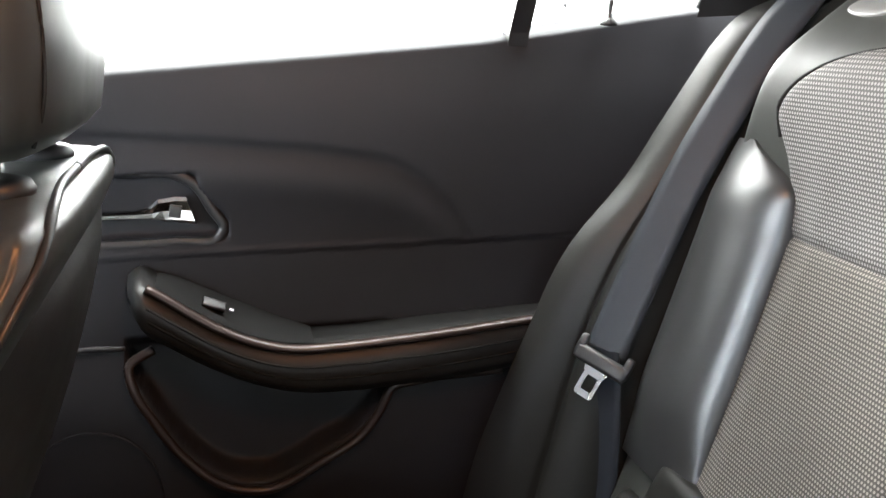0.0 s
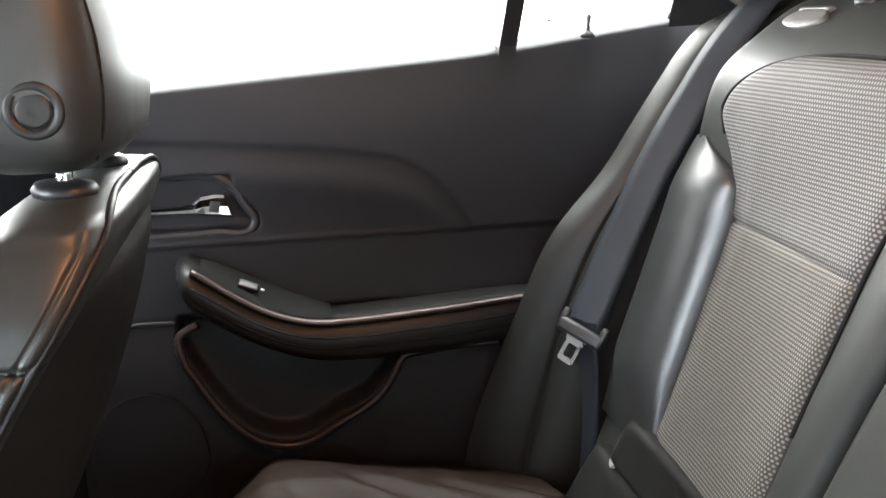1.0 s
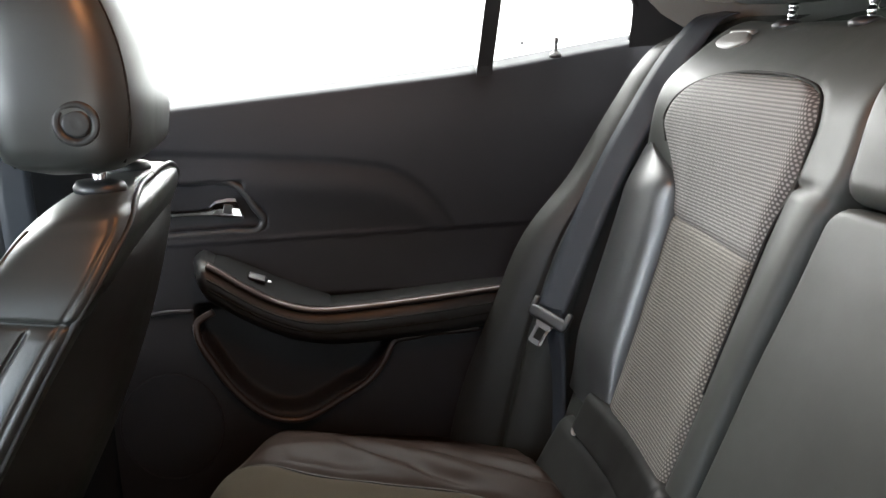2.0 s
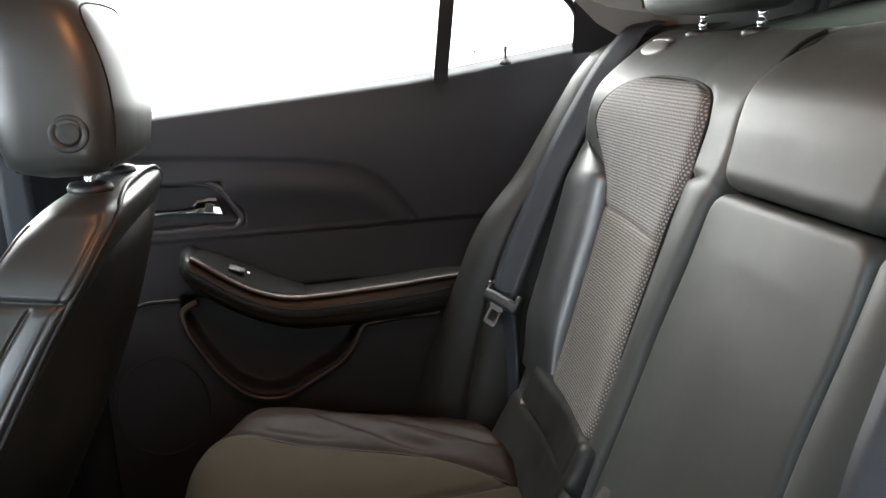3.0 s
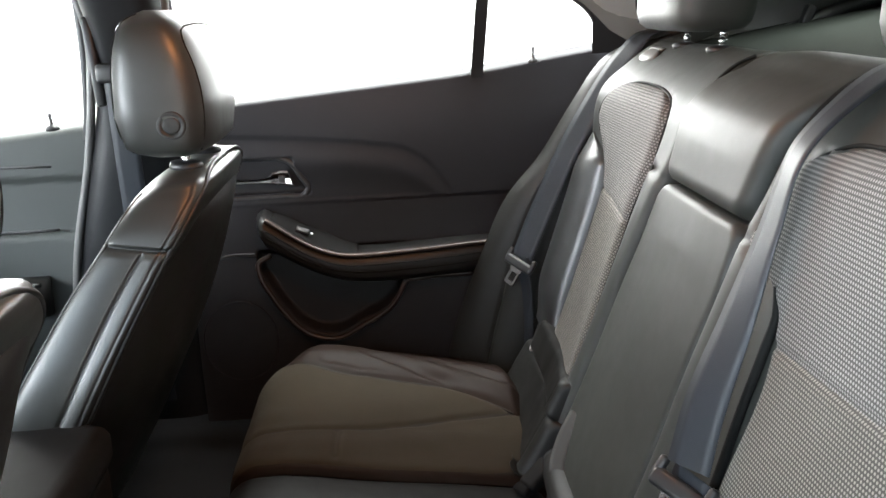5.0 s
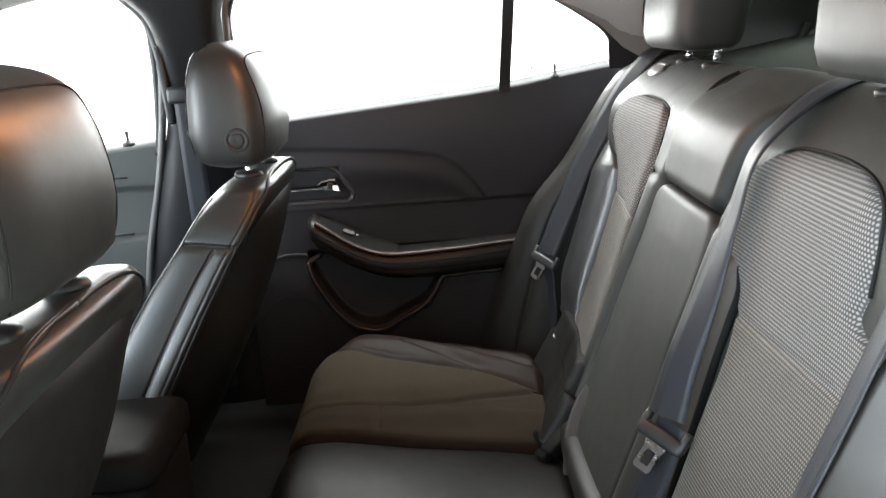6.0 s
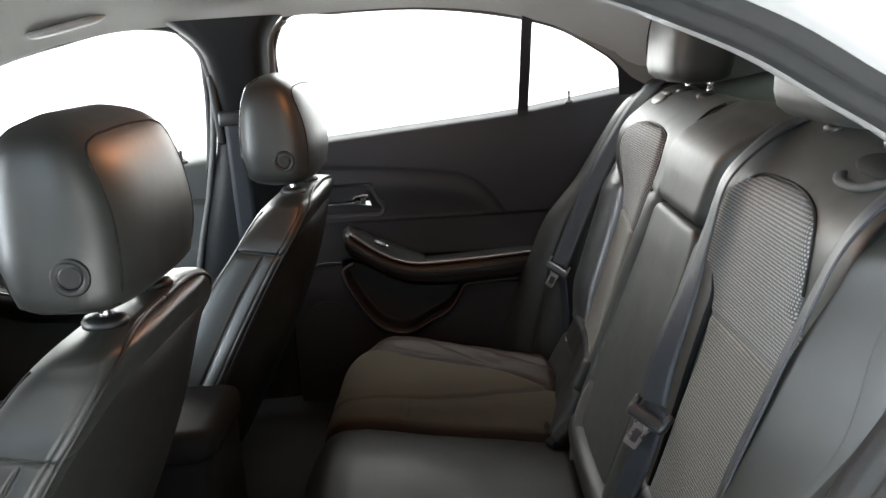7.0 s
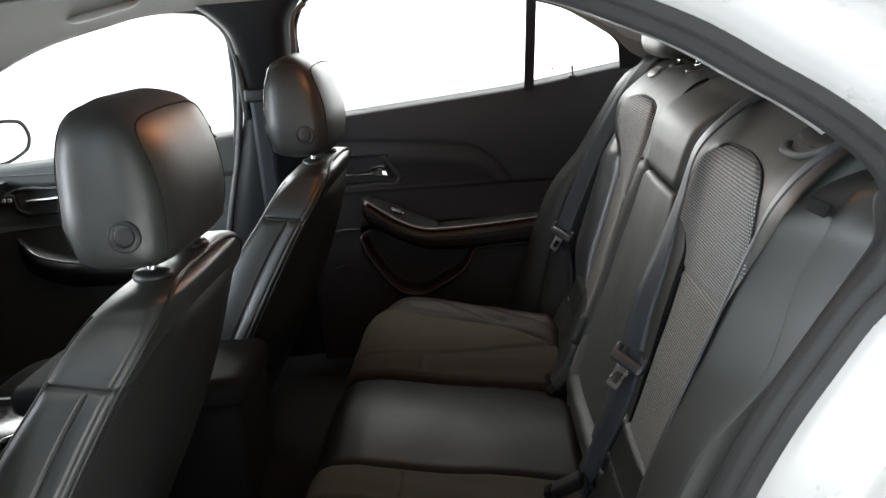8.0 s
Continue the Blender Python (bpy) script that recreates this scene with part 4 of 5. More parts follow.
XG = smooth_table([(0.42, 0.975), (0.48, 0.985), (0.572, 1.004), (0.69, 1.022), (0.802, 1.062), (0.92, 1.118), (0.972, 1.153), (1.052, 1.207), (1.095, 1.262)])


def seam_at(sign, z):
    return 0.47 if sign > 0 else 0.50 + 0.45 * step(0.98, 0.83, z)


def side_pad(sign):
    def fn(a, b):
        z = 0.42 + (0.675 if sign > 0 else 0.655) * b
        d, g = XD(z), XG(z)
        if sign < 0:
            d, g = d + 0.045 * step(1.06, 0.99, z), g - 0.066 * step(1.075, 1.0, z)
        k = a
        if k < 0.15:
            q = k / 0.15
            p = (g + 0.07 * (1 - q), 0.604 + 0.004 * q**3)
        elif k < 0.85:
            half_way = (k - 0.15) / 0.35
            w = seam_at(sign, z)
            q = w * half_way if half_way < 1 else w + (1 - w) * (half_way - 1)
            bulge = (0.010 if sign > 0 else 0.019) * math.sin(math.pi * min(1.0, q / w)) ** 0.8 + 0.006 * math.sin(math.pi * max(0.0, (q - w) / max(0.05, 1 - w))) - 0.0025 * math.exp(-((q - w) / 0.03) ** 2)
            p = (g + (d - g) * q - bulge * 0.65, 0.608 + 0.072 * q - bulge * 0.75)
        else:
            q = (k - 0.85) / 0.15
            p = (d + 0.06 * q, 0.680 + (0.05 if sign > 0 else 0.010) * q)
        zz = z - (0.006 if sign > 0 else 0.02) * max(0.0, (b - 0.93) / 0.07) ** 2
        return (p[0] + 0.03 * max(0.0, (b - 0.93) / 0.07) ** 2, sign * p[1], zz)

    return fn


for sign in (1, -1):
    pad = thing("side_bolster", "black leather side pad beside the rear seat back", "seat bolster", "rear side pads")
    part("pad", sheet("pad", side_pad(sign), 220, 100), PAD, pad)
    # Dark strip set into the gap to read as its shade.
    part("gap_shade", sheet("gap_shade", lambda a, b, sign=sign: (XG(0.45 + 0.62 * b) + 0.055, sign * (0.592 + 0.02 * a), 0.45 + 0.62 * b), 2, 20), CARPET, pad)

# ---- rear cushions ----
C_FRONT = 0.485
CU_OUT = smooth_table([(0.46, 0.555), (0.517, 0.528), (0.57, 0.497), (0.626, 0.474), (0.71, 0.454), (0.82, 0.430), (0.88, 0.402), (0.945, 0.365)])
RIDGE = smooth_table([(0.46, 0.52), (0.52, 0.535), (0.58, 0.55), (0.66, 0.55), (0.72, 0.527), (0.79, 0.495), (0.86, 0.472), (0.95, 0.45)])
FOLDS = (((0.665, 0.56), (0.83, 0.438), 0.008, 0.012), ((0.765, 0.56), (0.935, 0.450), 0.007, 0.013), ((0.60, 0.510), (0.70, 0.485), 0.003, 0.012), ((0.86, 0.57), (0.95, 0.50), 0.005, 0.012))


def fold_depth(x, y):
    """Creases sat into the leather, each a valley from one point to another."""
    d = 0.0
    for (ax, ay), (bx, by), deep, wide_of in FOLDS:
        ux, uy = bx - ax, by - ay
        t = ((x - ax) * ux + (y - ay) * uy) / (ux * ux + uy * uy)
        q = abs((x - ax) * uy - (y - ay) * ux) / math.hypot(ux, uy)
        q2 = (q / wide_of) ** 2
        d += deep * (math.exp(-q2) - 0.45 * math.exp(-((q - 1.9 * wide_of) / wide_of) ** 2)) * step(-0.12, 0.25, t) * step(1.12, 0.85, t)
    return d


def cushion_z(x, y, sign=1):
    """Height of the bench: falling to the rear, with a raised outer roll on each seat and a soft hump in the middle."""
    ay = abs(y)
    z = 0.526 - 0.14 * max(0.0, x - 0.57)
    z += 0.004 * noise.noise((x * 8, y * 7, 1.0))
    if ay > 0.18:
        crest = RIDGE(x)
        z += -0.008 + 0.040 * step(0.47, 0.60, x) * min(1.0, max(0.0, (ay - 0.31) / (crest - 0.02 - 0.31))) ** 1.15 - 0.075 * step(crest - 0.02, 0.78, ay)
        z -= 0.05 * step(0.60, 0.47, x) * step(crest - 0.06, crest + 0.08, ay)
        w = ay - CU_OUT(x)
        if w > 0:
            z -= fold_depth(x, ay) * step(0.0, 0.03, w) * (1.0 if sign > 0 else 0.6)
            z += (0.003 * noise.noise((x * 16, y * 11, 4.0)) + 0.0014 * noise.noise((x * 46 + y * 20, y * 14, 5.0))) * step(0.0, 0.02, w)
        z -= 0.006 * math.exp(-((w / 0.007) ** 2))
    else:
        z += 0.024 * math.cos(math.pi * y / 0.36) - 0.016
    return z - 0.05 * (1 - math.sqrt(max(0.0, 1 - max(0.0, 1 - (x - C_FRONT) / 0.05) ** 2)))


def cushion(y0, y1, side_round):
    def fn(a, b):
        y = y0 + (y1 - y0) * b
        if a < 0.18:
            q = a / 0.18
            x, z = C_FRONT + 0.02 * (1 - q) ** 2, 0.34 + (cushion_z(C_FRONT, y, 1 if y > 0 else -1) - 0.34) * q
        else:
            x = C_FRONT + 0.475 * ((a - 0.18) / 0.82) ** 1.3
            z = cushion_z(x, y, 1 if y > 0 else -1)
        return (x, y, z + fall(min(y - y0, y1 - y), side_round) - 0.03 * step(0.93, 0.965, x))

    return fn


rear_cushion = thing("rear_seat_cushion", "rear bench cushion in black leather with brown cloth panels", "seat cushion")
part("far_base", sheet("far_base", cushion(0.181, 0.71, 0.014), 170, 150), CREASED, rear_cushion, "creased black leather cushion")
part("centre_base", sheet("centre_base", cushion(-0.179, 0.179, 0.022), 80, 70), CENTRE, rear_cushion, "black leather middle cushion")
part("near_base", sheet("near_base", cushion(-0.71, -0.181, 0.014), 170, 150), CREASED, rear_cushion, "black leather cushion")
SEAM_Y = smooth_table([(0.46, 0.275), (0.545, 0.290), (0.64, 0.304), (0.75, 0.325), (0.85, 0.352), (0.945, 0.372)])


def cloth_panel(sign):
    def fn(a, b):
        x = C_FRONT + 0.001 + 0.452 * a**1.3
        lo, hi = 0.190, CU_OUT(x)
        y = lo + (hi - lo) * b
        e = min(y - lo, hi - y, (0.945 - x) * 1.5)
        z = cushion_z(x, sign * y, sign) + 0.0065 * (1 - math.exp(-e / 0.004)) - 0.002
        ridge = SEAM_Y(x)
        z -= 0.0065 * math.exp(-((y - ridge) / 0.0055) ** 2)
        z += 0.004 * math.exp(-((y - ridge + 0.055) / 0.035) ** 2) + 0.003 * math.exp(-((y - ridge - 0.05) / 0.03) ** 2)
        z -= 0.0055 * math.exp(-((x - 0.640) / 0.0045) ** 2) * step(ridge + 0.002, ridge - 0.012, y) * step(0.192, 0.212, y)
        z += 0.0016 * noise.noise((x * 20, y * 15 * sign, 7.0))
        z -= 0.006 * step(0.24, 0.19, y) * step(0.86, 0.93, x) * (1 + noise.noise((x * 60, y * 50, 3.0)))
        return (x, sign * y, z)

    return fn


for sign in (1, -1):
    part("cloth_panel", sheet("cloth_panel", cloth_panel(sign), 110, 90), SUEDE, rear_cushion, "dark brown cloth cushion panel")
    part("piping", tube("piping", [(x, sign * (CU_OUT(x) + 0.001), cushion_z(x, sign * CU_OUT(x), sign) + 0.002) for x in np.linspace(0.50, 0.93, 18)], 0.0020, 70, 8), CUSHION, rear_cushion)
part("front_piping", tube("front_piping", [(C_FRONT + 0.001, y, cushion_z(C_FRONT, y) - 0.004) for y in (0.62, 0.45, 0.30, 0.19, 0.10, 0.0, -0.10, -0.19, -0.30, -0.45, -0.62)], 0.003, 90, 6), CUSHION, rear_cushion)

# buckles pushed into the gap
for k, (x, y, z, r) in enumerate(((0.935, 0.150, 0.492, 30), (0.905, -0.250, 0.500, -10))):
    bk = thing("belt_buckle", "black plastic belt buckle lying on the rear cushion", "belt buckle", "belt buckles")
    part("housing", slab("housing", (0.052, 0.030, 0.020), 0.006, m=pose(x, y, z, 0, -30, r)), MATTE, bk)
    part("release_button", slab("release_button", (0.014, 0.026, 0.018), 0.004, m=pose(x, y, z, 0, -30, r) @ pose(-0.032, 0, 0.002)), CARPET, bk)
    part("stalk", ribbon("stalk", [tuple((pose(x, y, z, 0, -30, r) @ Vector((0.03, 0, 0)))), (x + 0.06, y, z - 0.03), (x + 0.09, y, z - 0.07)], [(0, 1, 0)], 0.03, 0.003, 12), WEB, bk)

# ---- rear belts ----


def tongue(parent, top, down, across):
    """The latch plate where the strap ends, hanging along down."""
    d, w = Vector(down).normalized(), Vector(across).normalized()
    w = (w - w.dot(d) * d).normalized()
    n = d.cross(w)
    m = Matrix.Translation(top) @ Matrix((w, d, n)).transposed().to_4x4()
    grip = part("grip", slab("grip", (0.066, 0.019, 0.012), 0.0058, 5, m=m), BLACK, parent, "dark grey plastic tongue grip")
    for sx in (-1, 1):
        part("shoulder", slab("shoulder", (0.010, 0.026, 0.010), 0.004, m=m @ pose(sx * 0.029, -0.008, 0)), BLACK, grip)
    bm = bmesh.new()
    outer = [(-0.015, 0.008), (0.015, 0.008), (0.0115, 0.018), (0.0115, 0.040), (0.009, 0.043), (-0.009, 0.043), (-0.0115, 0.040), (-0.0115, 0.018)]
    inner = [(-0.006, 0.018), (0.006, 0.018), (0.0068, 0.020), (0.0068, 0.034), (0.0058, 0.036), (-0.0058, 0.036), (-0.0068, 0.034), (-0.0068, 0.020)]
    vs = [[bm.verts.new(m @ Vector((x, y, z))) for x, y in ring] for ring, z in ((outer, -0.0013), (inner, -0.0013), (outer, 0.0013), (inner, 0.0013))]
    for i in range(8):
        j = (i + 1) % 8
        for q in ((vs[0][i], vs[0][j], vs[1][j], vs[1][i]), (vs[2][j], vs[2][i], vs[3][i], vs[3][j]), (vs[0][j], vs[0][i], vs[2][i], vs[2][j]), (vs[1][i], vs[1][j], vs[3][j], vs[3][i])):
            bm.faces.new(q)
    bmesh.ops.recalc_face_normals(bm, faces=bm.faces)
    me = bpy.data.meshes.new("tongue")
    bm.to_mesh(me)
    bm.free()
    part("tongue", me, STEEL, parent, "steel belt tongue")


far_belt = thing("seat_belt", "black seat belt hanging beside the rear seat back", "seat belt", "seat belts")
part("webbing", ribbon("webbing", [(1.245, 0.606, 1.095), (1.215, 0.607, 1.088), (1.183, 0.608, 1.058), (1.121, 0.609, 0.967), (1.070, 0.609, 0.878), (1.027, 0.606, 0.785), (0.985, 0.601, 0.690)], [(-0.4, 1, 0), (-0.6, 0.8, 0), (-0.72, 0.69, 0), (-0.74, 0.66, 0), (-0.74, 0.66, 0), (-0.74, 0.66, 0), (-0.74, 0.66, 0)], 0.047), WEB, far_belt, "black woven webbing")
part("lower_webbing", ribbon("lower_webbing", [(0.983, 0.607, 0.69), (0.988, 0.607, 0.64), (0.99, 0.606, 0.55), (0.985, 0.606, 0.46)], [(-0.5, 0.86, 0)], 0.044), WEB, far_belt)
tongue(far_belt, (0.978, 0.599, 0.677), (-0.50, -0.04, -0.86), (-0.74, 0.66, 0))

mid_belt = thing("seat_belt", "black centre belt running down over the seat back", "seat belt", "seat belts")
mid_pts = [(1.33, -0.13, 1.075)] + [on_back(y, s, o) for y, s, o in ((-0.165, s_of(1.068) + 0.045, 0.004), (-0.190, s_of(1.068), 0.006), (-0.208, s_of(1.04), 0.018), (-0.218, s_of(1.0), 0.037), (-0.224, s_of(0.93), 0.042), (-0.232, s_of(0.85), 0.047), (-0.246, s_of(0.76), 0.054), (-0.256, s_of(0.71), 0.053))]
part("webbing", ribbon("webbing", mid_pts, [(-0.1, 1, 0), (-0.1, 1, 0), (-0.05, 0.99, 0), (0.1, 0.99, 0), (0.15, 0.98, 0), (0.0, 1, 0), (-0.25, 0.96, 0.05), (-0.45, 0.87, 0.15), (-0.51, 0.84, 0.21)], 0.046), WEB, mid_belt, "black woven webbing, cool light put into its colour as blue")
low_pts = [on_back(-0.256, s_of(0.705), 0.046), on_back(-0.255, s_of(0.64), 0.044), on_back(-0.245, s_of(0.54), 0.046), on_back(-0.235, s_of(0.46), 0.046)]
part("lower_webbing", ribbon("lower_webbing", low_pts, [(-0.5, 0.86, 0), (-0.4, 0.9, 0), (-0.2, 1, 0)], 0.044), WEB, mid_belt)
tongue(mid_belt, (1.000, -0.257, 0.704), (-0.60, -0.22, -0.74), (-0.51, 0.84, 0.21))

near_belt = thing("seat_belt", "black seat belt lying in the gap beside the rear seat back", "seat belt", "seat belts")
part("webbing", ribbon("webbing", [(1.235, -0.575, 1.082), (1.17, -0.580, 1.070), (1.146, -0.583, 1.056), (1.120, -0.586, 1.036), (1.098, -0.588, 1.010), (1.078, -0.590, 0.972), (1.04, -0.595, 0.89), (0.985, -0.598, 0.76), (0.957, -0.60, 0.66)], [(0.35, 0.94, 0)], 0.047), WEB, near_belt, "black woven webbing")
part("flap", slab("flap", (0.020, 0.004, 0.016), 0.0015, m=pose(1.122, -0.648, 1.022, 20, 25, -25)), CARPET, near_belt, "dark fabric flap on the side pad")
part("guide", slab("guide", (0.03, 0.05, 0.02), 0.006, m=pose(1.245, -0.575, 1.085)), BLACK, near_belt)

# ---- front seats ----
SF = smooth_table([(0.36, -0.42), (0.50, -0.335), (0.60, -0.275), (0.72, -0.199), (0.796, -0.150), (0.869, -0.096), (0.90, -0.076), (0.918, -0.064), (0.934, -0.040), (0.942, -0.016)])
SB = smooth_table([(0.36, -0.25), (0.50, -0.190), (0.60, -0.142), (0.649, -0.115), (0.759, -0.055), (0.856, 0.002), (0.88, 0.018), (0.905, 0.032), (0.923, 0.040), (0.935, 0.036), (0.942, 0.018)])
SW = smooth_table([(0.36, 0.235), (0.60, 0.238), (0.75, 0.228), (0.85, 0.216), (0.88, 0.206), (0.905, 0.190), (0.924, 0.171), (0.936, 0.148), (0.942, 0.105)])


def corner(z):
    return 8.5 - 5.1 * step(0.86, 0.938, z)


def wide(z):
    return 0.028 + 0.022 * step(0.86, 0.74, z)


def lean(z):
    return 0.036 * step(0.87, 0.66, z) + 0.014 * step(0.70, 0.45, z)


def mid(z):
    return (wide(z) - lean(z)) / 2


def half(z):
    return SW(z) + (wide(z) + lean(z)) / 2


def even_ring(x0, x1, y0, y1, z, r, n):
    """A rounded rectangle at height z with points evenly spaced along it."""
    v = np.linspace(0, 2 * np.pi, 4001)
    c, q = np.cos(v), np.sin(v)
    x = (x0 + x1) / 2 + (x1 - x0) / 2 * np.sign(c) * np.abs(c) ** (2 / r)
    y = (y0 + y1) / 2 + (y1 - y0) / 2 * np.sign(q) * np.abs(q) ** (2 / r)
    s = np.r_[0, np.cumsum(np.hypot(np.diff(x), np.diff(y)))]
    at = np.linspace(0, s[-1], n + 1)[:-1]
    return np.stack([np.interp(at, s, x), np.interp(at, s, y), np.full(n, z)], 1)


def shoulder_seam(u):
    return 0.867 - 0.013 * u


def flank_seam(z):
    return 0.60 + 0.10 * step(0.86, 0.50, z)


def flank_off(u, z):
    """Padding of a side: a shoulder above a sewn seam, two padded strips below it, a stitched seam along the rear edge."""
    deep = SB(z) - SF(z)
    over = z - shoulder_seam(u)
    o = 0.0035 * step(-0.001, 0.006, over) * step(0.06, 0.02, over) - 0.0040 * math.exp(-((over + 0.001) / 0.0020) ** 2)
    o -= 0.0026 * math.exp(-(((1 - u) * deep - 0.019) / 0.0020) ** 2)
    if over < 0:
        low = step(0.0, -0.012, over)
        split = flank_seam(z)
        o -= 0.0044 * math.exp(-((u - split) * deep / 0.0024) ** 2) * low
        o += 0.0040 * low * (math.sin(math.pi * min(1.0, u / split)) if u < split else math.sin(math.pi * (u - split) / (1 - split)))
    return o


def backrest_ring(z):
    ring = even_ring(SF(z), SB(z), mid(z) - half(z), mid(z) + half(z), z, corner(z), 720)
    for p in ring:
        side = 1 if p[1] > mid(z) else -1
        on = step(0.72, 0.92, abs(p[1] - mid(z)) / half(z))
        if on:
            p[1] += side * on * flank_off(min(1.0, max(0.0, (p[0] - SF(z)) / (SB(z) - SF(z)))), z)
    return [tuple(p) for p in ring]


def front_seat(xh, yc, label):
    seat = thing("front_seat", label, "car seat", "front seats")
    levels = list(np.linspace(0.36, 0.83, 40)) + list(np.linspace(0.834, 0.884, 42)) + [0.888, 0.893, 0.899, 0.904, 0.909, 0.914, 0.918, 0.922, 0.926, 0.929, 0.932, 0.935, 0.937, 0.9385, 0.940, 0.941, 0.942]
    part("backrest", rings("backrest", [backrest_ring(z) for z in levels]), GLOSSY, seat, "black leather backrest")

    def back_panel(a, b):
        z = 0.38 + 0.52 * b
        v = -1 + 2 * a
        return (SB(z) - 0.012 + 0.078 * (1 - abs(v) ** 2.6) * math.sin(math.pi * (0.15 + 0.849 * b)) ** 0.5, mid(z) + v * (half(z) - 0.012), z)

    part("back_panel", sheet("back_panel", back_panel, 30, 40), LEATHER_SIDE, seat, "smooth black back panel")
    def rim(z, x):
        return ring_y(x, SF(z), SB(z), half(z), corner(z))

    for side in (-1, 1):
        zz = (0.40, 0.5, 0.6, 0.7, 0.8, 0.85, 0.88, 0.905, 0.922)
        edge = [(SB(z) - 0.008, mid(z) + side * (rim(z, SB(z) - 0.008) + 0.0012), z) for z in zz]
        top_edge = [(SB(0.933) - 0.006, mid(0.93) + side * 0.125, 0.9365), (SB(0.936) - 0.006, mid(0.93) + side * 0.06, 0.9418), (SB(0.936) - 0.006, mid(0.93), 0.9422)]
        part("back_piping", tube("back_piping", edge + top_edge, 0.0030, 110, 8), LEATHER_SIDE, seat, "stitched piping")
        part("front_piping", tube("front_piping", [(SF(z) + 0.010, mid(z) + side * (rim(z, SF(z) + 0.010) + 0.0010), z) for z in zz], 0.0022, 80, 6), LEATHER_SIDE, seat)
    part("cushion", rings("cushion", [box_ring(-0.86 - e, -0.36 + e, -0.25 - e, 0.25 + e, z, 5) for z, e in ((0.34, -0.01), (0.37, 0.0), (0.41, 0.0), (0.44, -0.012), (0.45, -0.04))]), CUSHION, seat, "black leather front cushion")
    part("side_cover", slab("side_cover", (0.36, 0.02, 0.12), 0.01, m=pose(-0.45, -0.262, 0.40)), TRIM_LOW, seat, "black plastic side cover")
    part("side_cover", slab("side_cover", (0.36, 0.02, 0.12), 0.01, m=pose(-0.45, 0.262, 0.40)), TRIM_LOW, seat, "black plastic side cover")
    for side in (-1, 1):
        part("rail", slab("rail", (0.5, 0.03, 0.06), 0.006, m=pose(-0.55, side * 0.2, 0.325)), BLACK, seat)
    hx = smooth_table([(0.961, -0.052), (0.968, -0.074), (0.99, -0.090), (1.04, -0.095), (1.073, -0.093), (1.105, -0.088), (1.130, -0.080), (1.147, -0.070), (1.156, -0.054), (1.160, -0.044)])
    hb = smooth_table([(0.961, 0.018), (0.968, 0.032), (0.99, 0.042), (1.03, 0.046), (1.06, 0.044), (1.09, 0.038), (1.115, 0.029), (1.135, 0.017), (1.147, 0.003), (1.156, -0.016), (1.160, -0.030)])
    hw = smooth_table([(0.961, 0.095), (0.968, 0.116), (0.99, 0.130), (1.06, 0.134), (1.11, 0.130), (1.130, 0.124), (1.147, 0.108), (1.156, 0.082), (1.160, 0.06)])
    zl = [0.961, 0.964, 0.968, 0.976, 0.99, 1.02, 1.04, 1.06, 1.08, 1.1, 1.115, 1.128, 1.139, 1.146, 1.152, 1.157, 1.160]
    rest = part("headrest", rings("headrest", [box_ring(hx(z), hb(z), -hw(z), 1.18 * hw(z), z, 3.8, 64) for z in zl]), GLOSSY, seat, "black leather headrest with side button")
    for side in (-1, 1):
        zz = (0.970, 0.99, 1.03, 1.06, 1.09, 1.112)
        part("back_seam", tube("back_seam", [(hb(z) - 0.010, 0.09 * hw(z) + side * (ring_y(hb(z) - 0.010, hx(z), hb(z), 1.09 * hw(z), 3.8) + 0.0002), z) for z in zz], 0.0012, 50, 6), THREAD, rest)
        zz = (0.970, 0.99, 1.03, 1.06, 1.09, 1.115, 1.135, 1.147, 1.155)
        part("front_seam", tube("front_seam", [(hx(z) + 0.012, 0.09 * hw(z) + side * (ring_y(hx(z) + 0.012, hx(z), hb(z), 1.09 * hw(z), 3.8) + 0.0002), z) for z in zz], 0.0012, 50, 6), THREAD, rest)
    def back_x(y, z):
        u = min(1.0, abs(y - 0.09 * hw(z)) / (1.09 * hw(z)))
        return (hx(z) + hb(z)) / 2 + (hb(z) - hx(z)) / 2 * (1 - u**3.8) ** (1 / 3.8)

    top = [(v * 1.09 * hw(z) + 0.09 * hw(z), z) for v, z in ((-0.837, 1.112), (-0.825, 1.121), (-0.79, 1.129), (-0.68, 1.1345), (-0.35, 1.138), (0, 1.139), (0.35, 1.138), (0.68, 1.1345), (0.79, 1.129), (0.825, 1.121), (0.837, 1.112))]
    part("top_seam", tube("top_seam", [(back_x(y, z), y, z + 0.0005) for y, z in top], 0.0013, 60, 6), THREAD, rest)
    ring = part("button_ring", lathe("button_ring", [(0.0195, 0.0), (0.0195, 0.003), (0.0175, 0.0042), (0.0135, 0.0036), (0.0128, 0.0010), (0.0122, 0.0010)], pose(-0.004, -0.1325, 1.009, 90, 0, 0), 36), LEATHER_SIDE, seat, "round headrest release button")
    part("button", lathe("button", [(0.0118, 0.0), (0.0118, 0.0030), (0.0095, 0.0040), (0.003, 0.0026)], pose(-0.004, -0.1325, 1.009, 90, 0, 0), 30), LEATHER_SIDE, ring)
    for side in (-1, 1):
        post = part("post", lathe("post", [(0.006, 0.0), (0.006, 0.05)], pose(-0.006, side * 0.072, 0.928, 0, 4, 0), 16), CHROME, seat, "chrome headrest post")
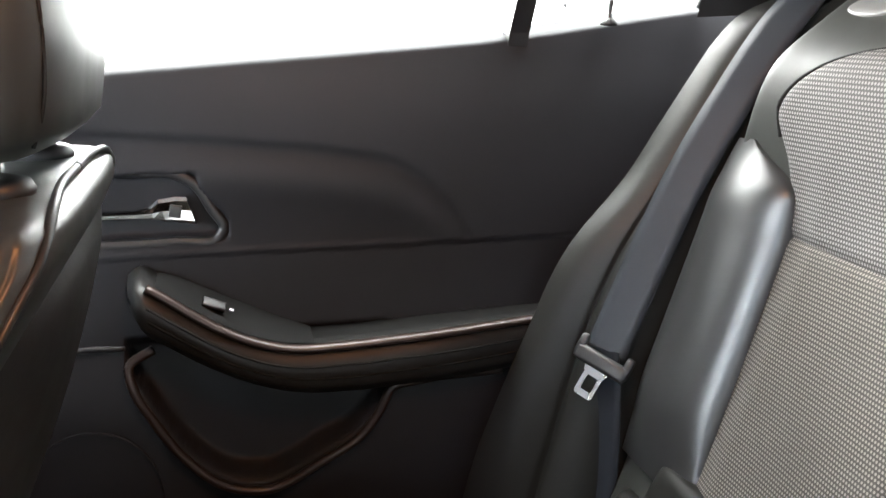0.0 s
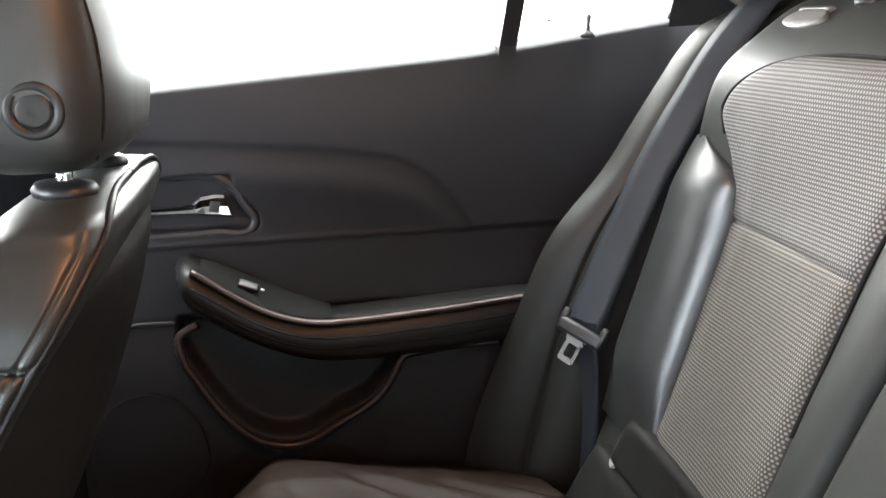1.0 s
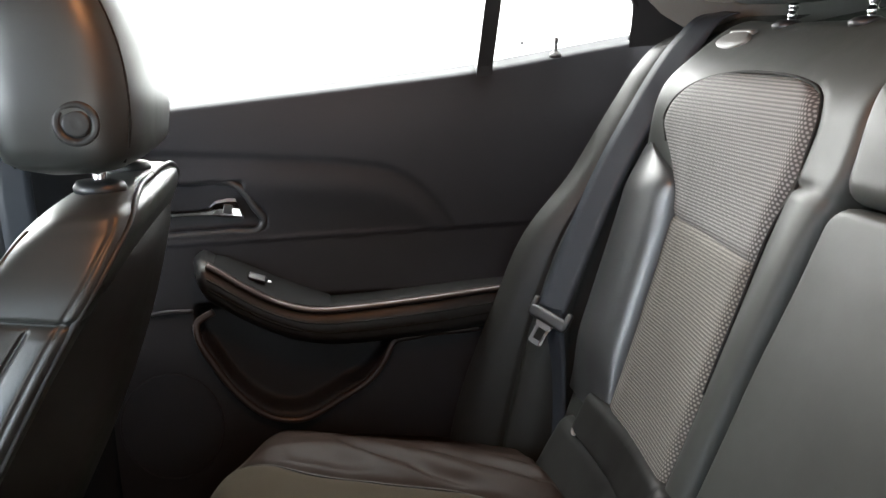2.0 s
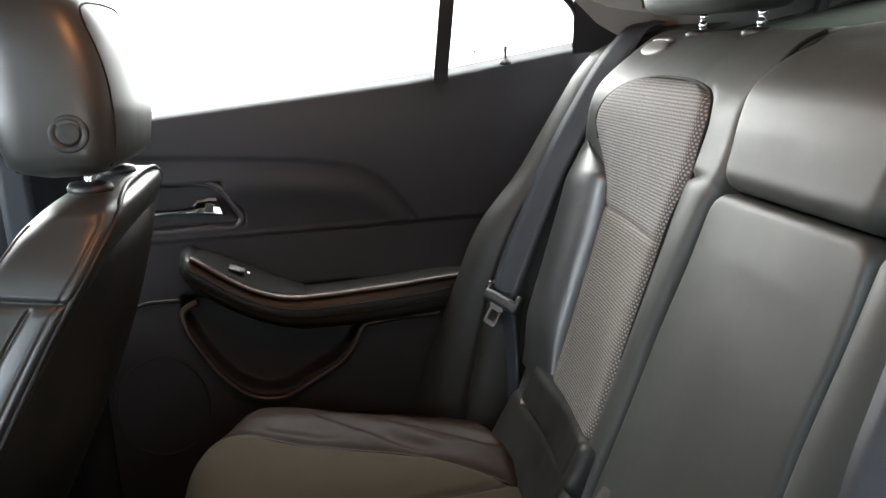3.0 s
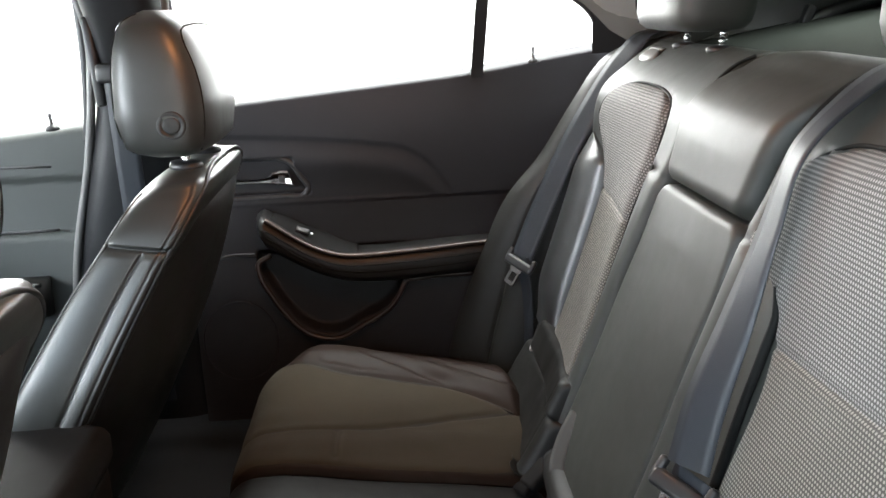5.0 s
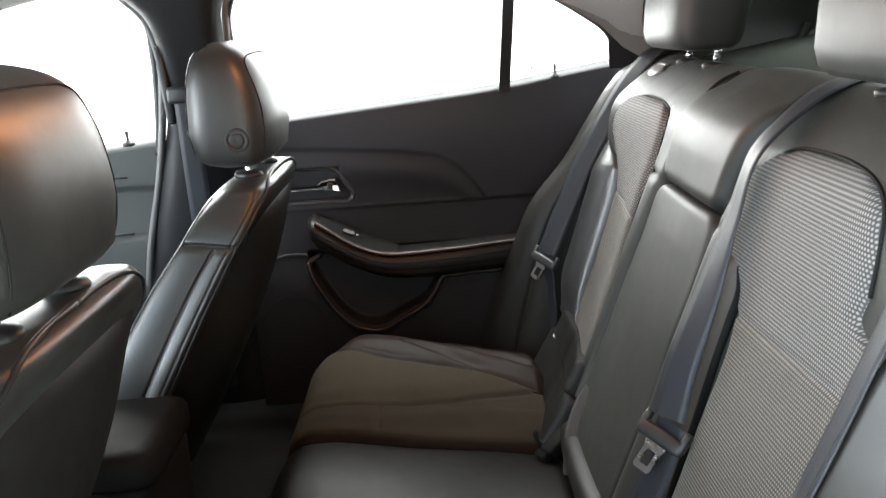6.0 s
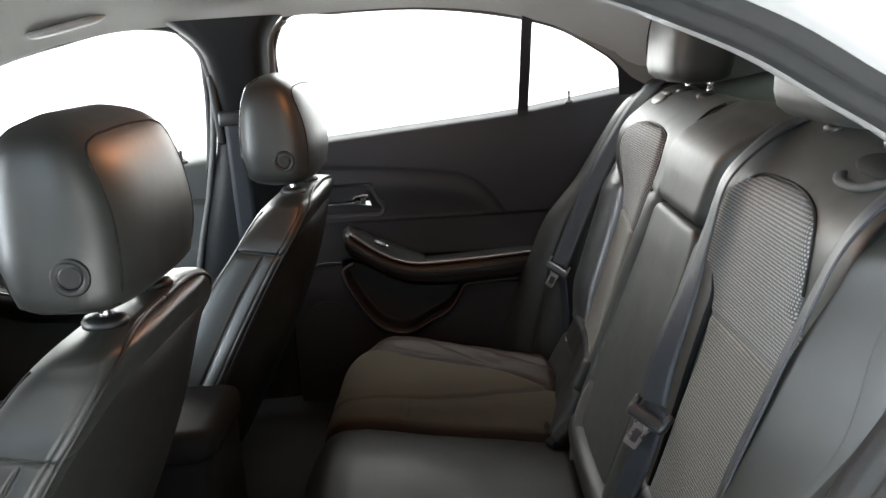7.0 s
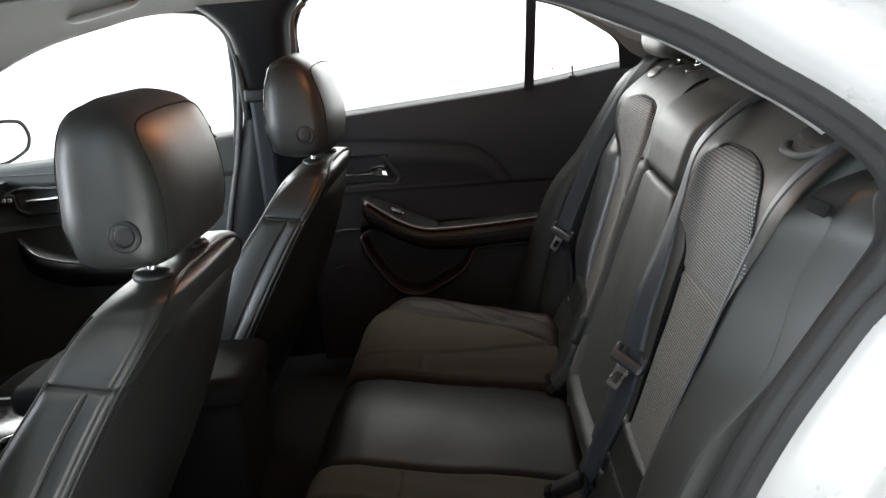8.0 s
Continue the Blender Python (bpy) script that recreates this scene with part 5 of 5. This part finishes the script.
        part("collar", lathe("collar", [(0.023, 0.0), (0.024, 0.005), (0.021, 0.010), (0.009, 0.012)], pose(-0.005, side * 0.072, 0.9405, 0, 4, 0), 24), BLACK, post)
    seat.matrix_basis = pose(xh, yc, 0)
    return seat


driver = front_seat(0.403, -0.394, "black leather driver's seat with stitched headrest")
passenger = copy_thing(driver, pose(0.462, 0.360, 0.002))
tagged(passenger, "black leather front passenger seat with stitched headrest")

# ---- centre console ----
console = thing("centre_console", "dark centre console between the front seats", "console")
part("body", rings("body", [box_ring(-0.75, -0.02, -0.11 + e, 0.10 - e, z, 6) for z, e in ((0.31, 0.0), (0.42, 0.0), (0.50, 0.0), (0.515, 0.006), (0.52, 0.02))]), TRIM_LOW, console)
part("bin", rings("bin", [box_ring(-0.03 + e, 0.360 - e, -0.108 + e, 0.100 - e, z, 12, 96) for z, e in ((0.31, 0.006), (0.40, 0.0), (0.58, 0.0), (0.592, 0.002), (0.596, 0.010))]), MATTE, console, "black storage bin under the armrest")
part("lid", rings("lid", [box_ring(-0.05 + e, 0.368 - e, -0.112 + e, 0.104 - e, z, 12, 96) for z, e in ((0.597, 0.012), (0.599, 0.003), (0.606, 0.0), (0.632, 0.0), (0.641, 0.004), (0.646, 0.010), (0.648, 0.022))]), MATTE, console, "padded black armrest lid")
plate = part("shift_plate", slab("shift_plate", (0.30, 0.17, 0.012), 0.005, m=pose(-0.24, -0.005, 0.532)), GLOSS, console, "glossy black gear surround")
part("chrome_strip", tube("chrome_strip", [(-0.39, -0.088, 0.540), (-0.10, -0.088, 0.540), (-0.085, -0.07, 0.540), (-0.085, 0.06, 0.540), (-0.10, 0.078, 0.540), (-0.39, 0.078, 0.540)], 0.0045, 70), CHROME, plate, "chrome edge")
part("gear_lever", lathe("gear_lever", [(0.012, 0.0), (0.010, 0.05), (0.022, 0.062), (0.026, 0.095), (0.018, 0.112)], pose(-0.28, -0.01, 0.535, 0, -8, 0), 20), CHROME, console, "chrome and black gear lever")

# ---- near side door opening ----
APER = [(0.30, 1.262), (0.5, 1.268), (0.72, 1.262), (0.83, 1.243), (0.882, 1.229), (0.937, 1.206), (0.985, 1.183), (1.034, 1.152), (1.083, 1.121), (1.120, 1.092), (1.146, 1.066), (1.160, 1.038), (1.162, 1.008), (1.148, 0.982), (1.127, 0.957), (1.094, 0.908), (1.062, 0.858), (1.035, 0.808), (1.003, 0.742), (0.960, 0.66), (0.905, 0.57), (0.84, 0.48), (0.76, 0.41), (0.65, 0.36), (0.38, 0.35), (0.29, 0.40), (0.265, 0.55), (0.262, 0.8), (0.268, 1.0), (0.275, 1.15), (0.28, 1.24), (0.30, 1.262)]
_ap = glide(APER, 220)
_an = np.gradient(_ap, axis=0)
_an /= np.linalg.norm(_an, axis=1)[:, None]
_out = np.stack([-_an[:, 1], _an[:, 0]], 1)


def frame_sweep(profile, part_of=1.0):
    """A band round the door opening: profile of (outwards, y)."""

    def fn(a, b):
        i = min(int(round(a * 219 * part_of)), 219)
        k = b * (len(profile) - 1)
        j = min(int(k), len(profile) - 2)
        q = k - j
        o, y = (profile[j][n] * (1 - q) + profile[j + 1][n] * q for n in (0, 1))
        o *= 1 - 0.25 * step(1.0, 0.94, _ap[i][1]) * step(0.6, 0.8, _ap[i][0])
        return (_ap[i][0] + _out[i][0] * o, y, _ap[i][1] + _out[i][1] * o)

    return fn


opening = thing("door_frame", "open door frame with rubber seal and white painted body", "door frame", kind="structure")
part("inner_edge", sheet("inner_edge", frame_sweep([(0.006, -0.668), (-0.0015, -0.676), (-0.0036, -0.681), (-0.0036, -0.6835), (0.0, -0.688), (0.006, -0.690)], 0.28), 62, 12), BEZEL, opening, "thin light edge of the trim")
part("seal", sheet("seal", frame_sweep([(0.006, -0.686), (0.000, -0.694), (-0.003, -0.705), (0.0, -0.716), (0.008, -0.724), (0.010, -0.727), (0.009, -0.732), (0.012, -0.738), (0.017, -0.742), (0.022, -0.746), (0.024, -0.750)]), 219, 44), RUBBER, opening, "black rubber door seal")
part("body_frame", sheet("body_frame", frame_sweep([(0.022, -0.748), (0.027, -0.757), (0.036, -0.768), (0.050, -0.782), (0.068, -0.795), (0.082, -0.812), (0.086, -0.835), (0.094, -0.842), (0.115, -0.845), (0.15, -0.85), (0.20, -0.85)]), 219, 40), PAINT, opening, "white painted body flange")
# trim between the seal and the roof lining and side pad
part("roof_trim", sheet("roof_trim", frame_sweep([(0.012, -0.652), (0.03, -0.645), (0.06, -0.64)]), 219, 6), TRIM_LOW, opening, "dark inner trim")
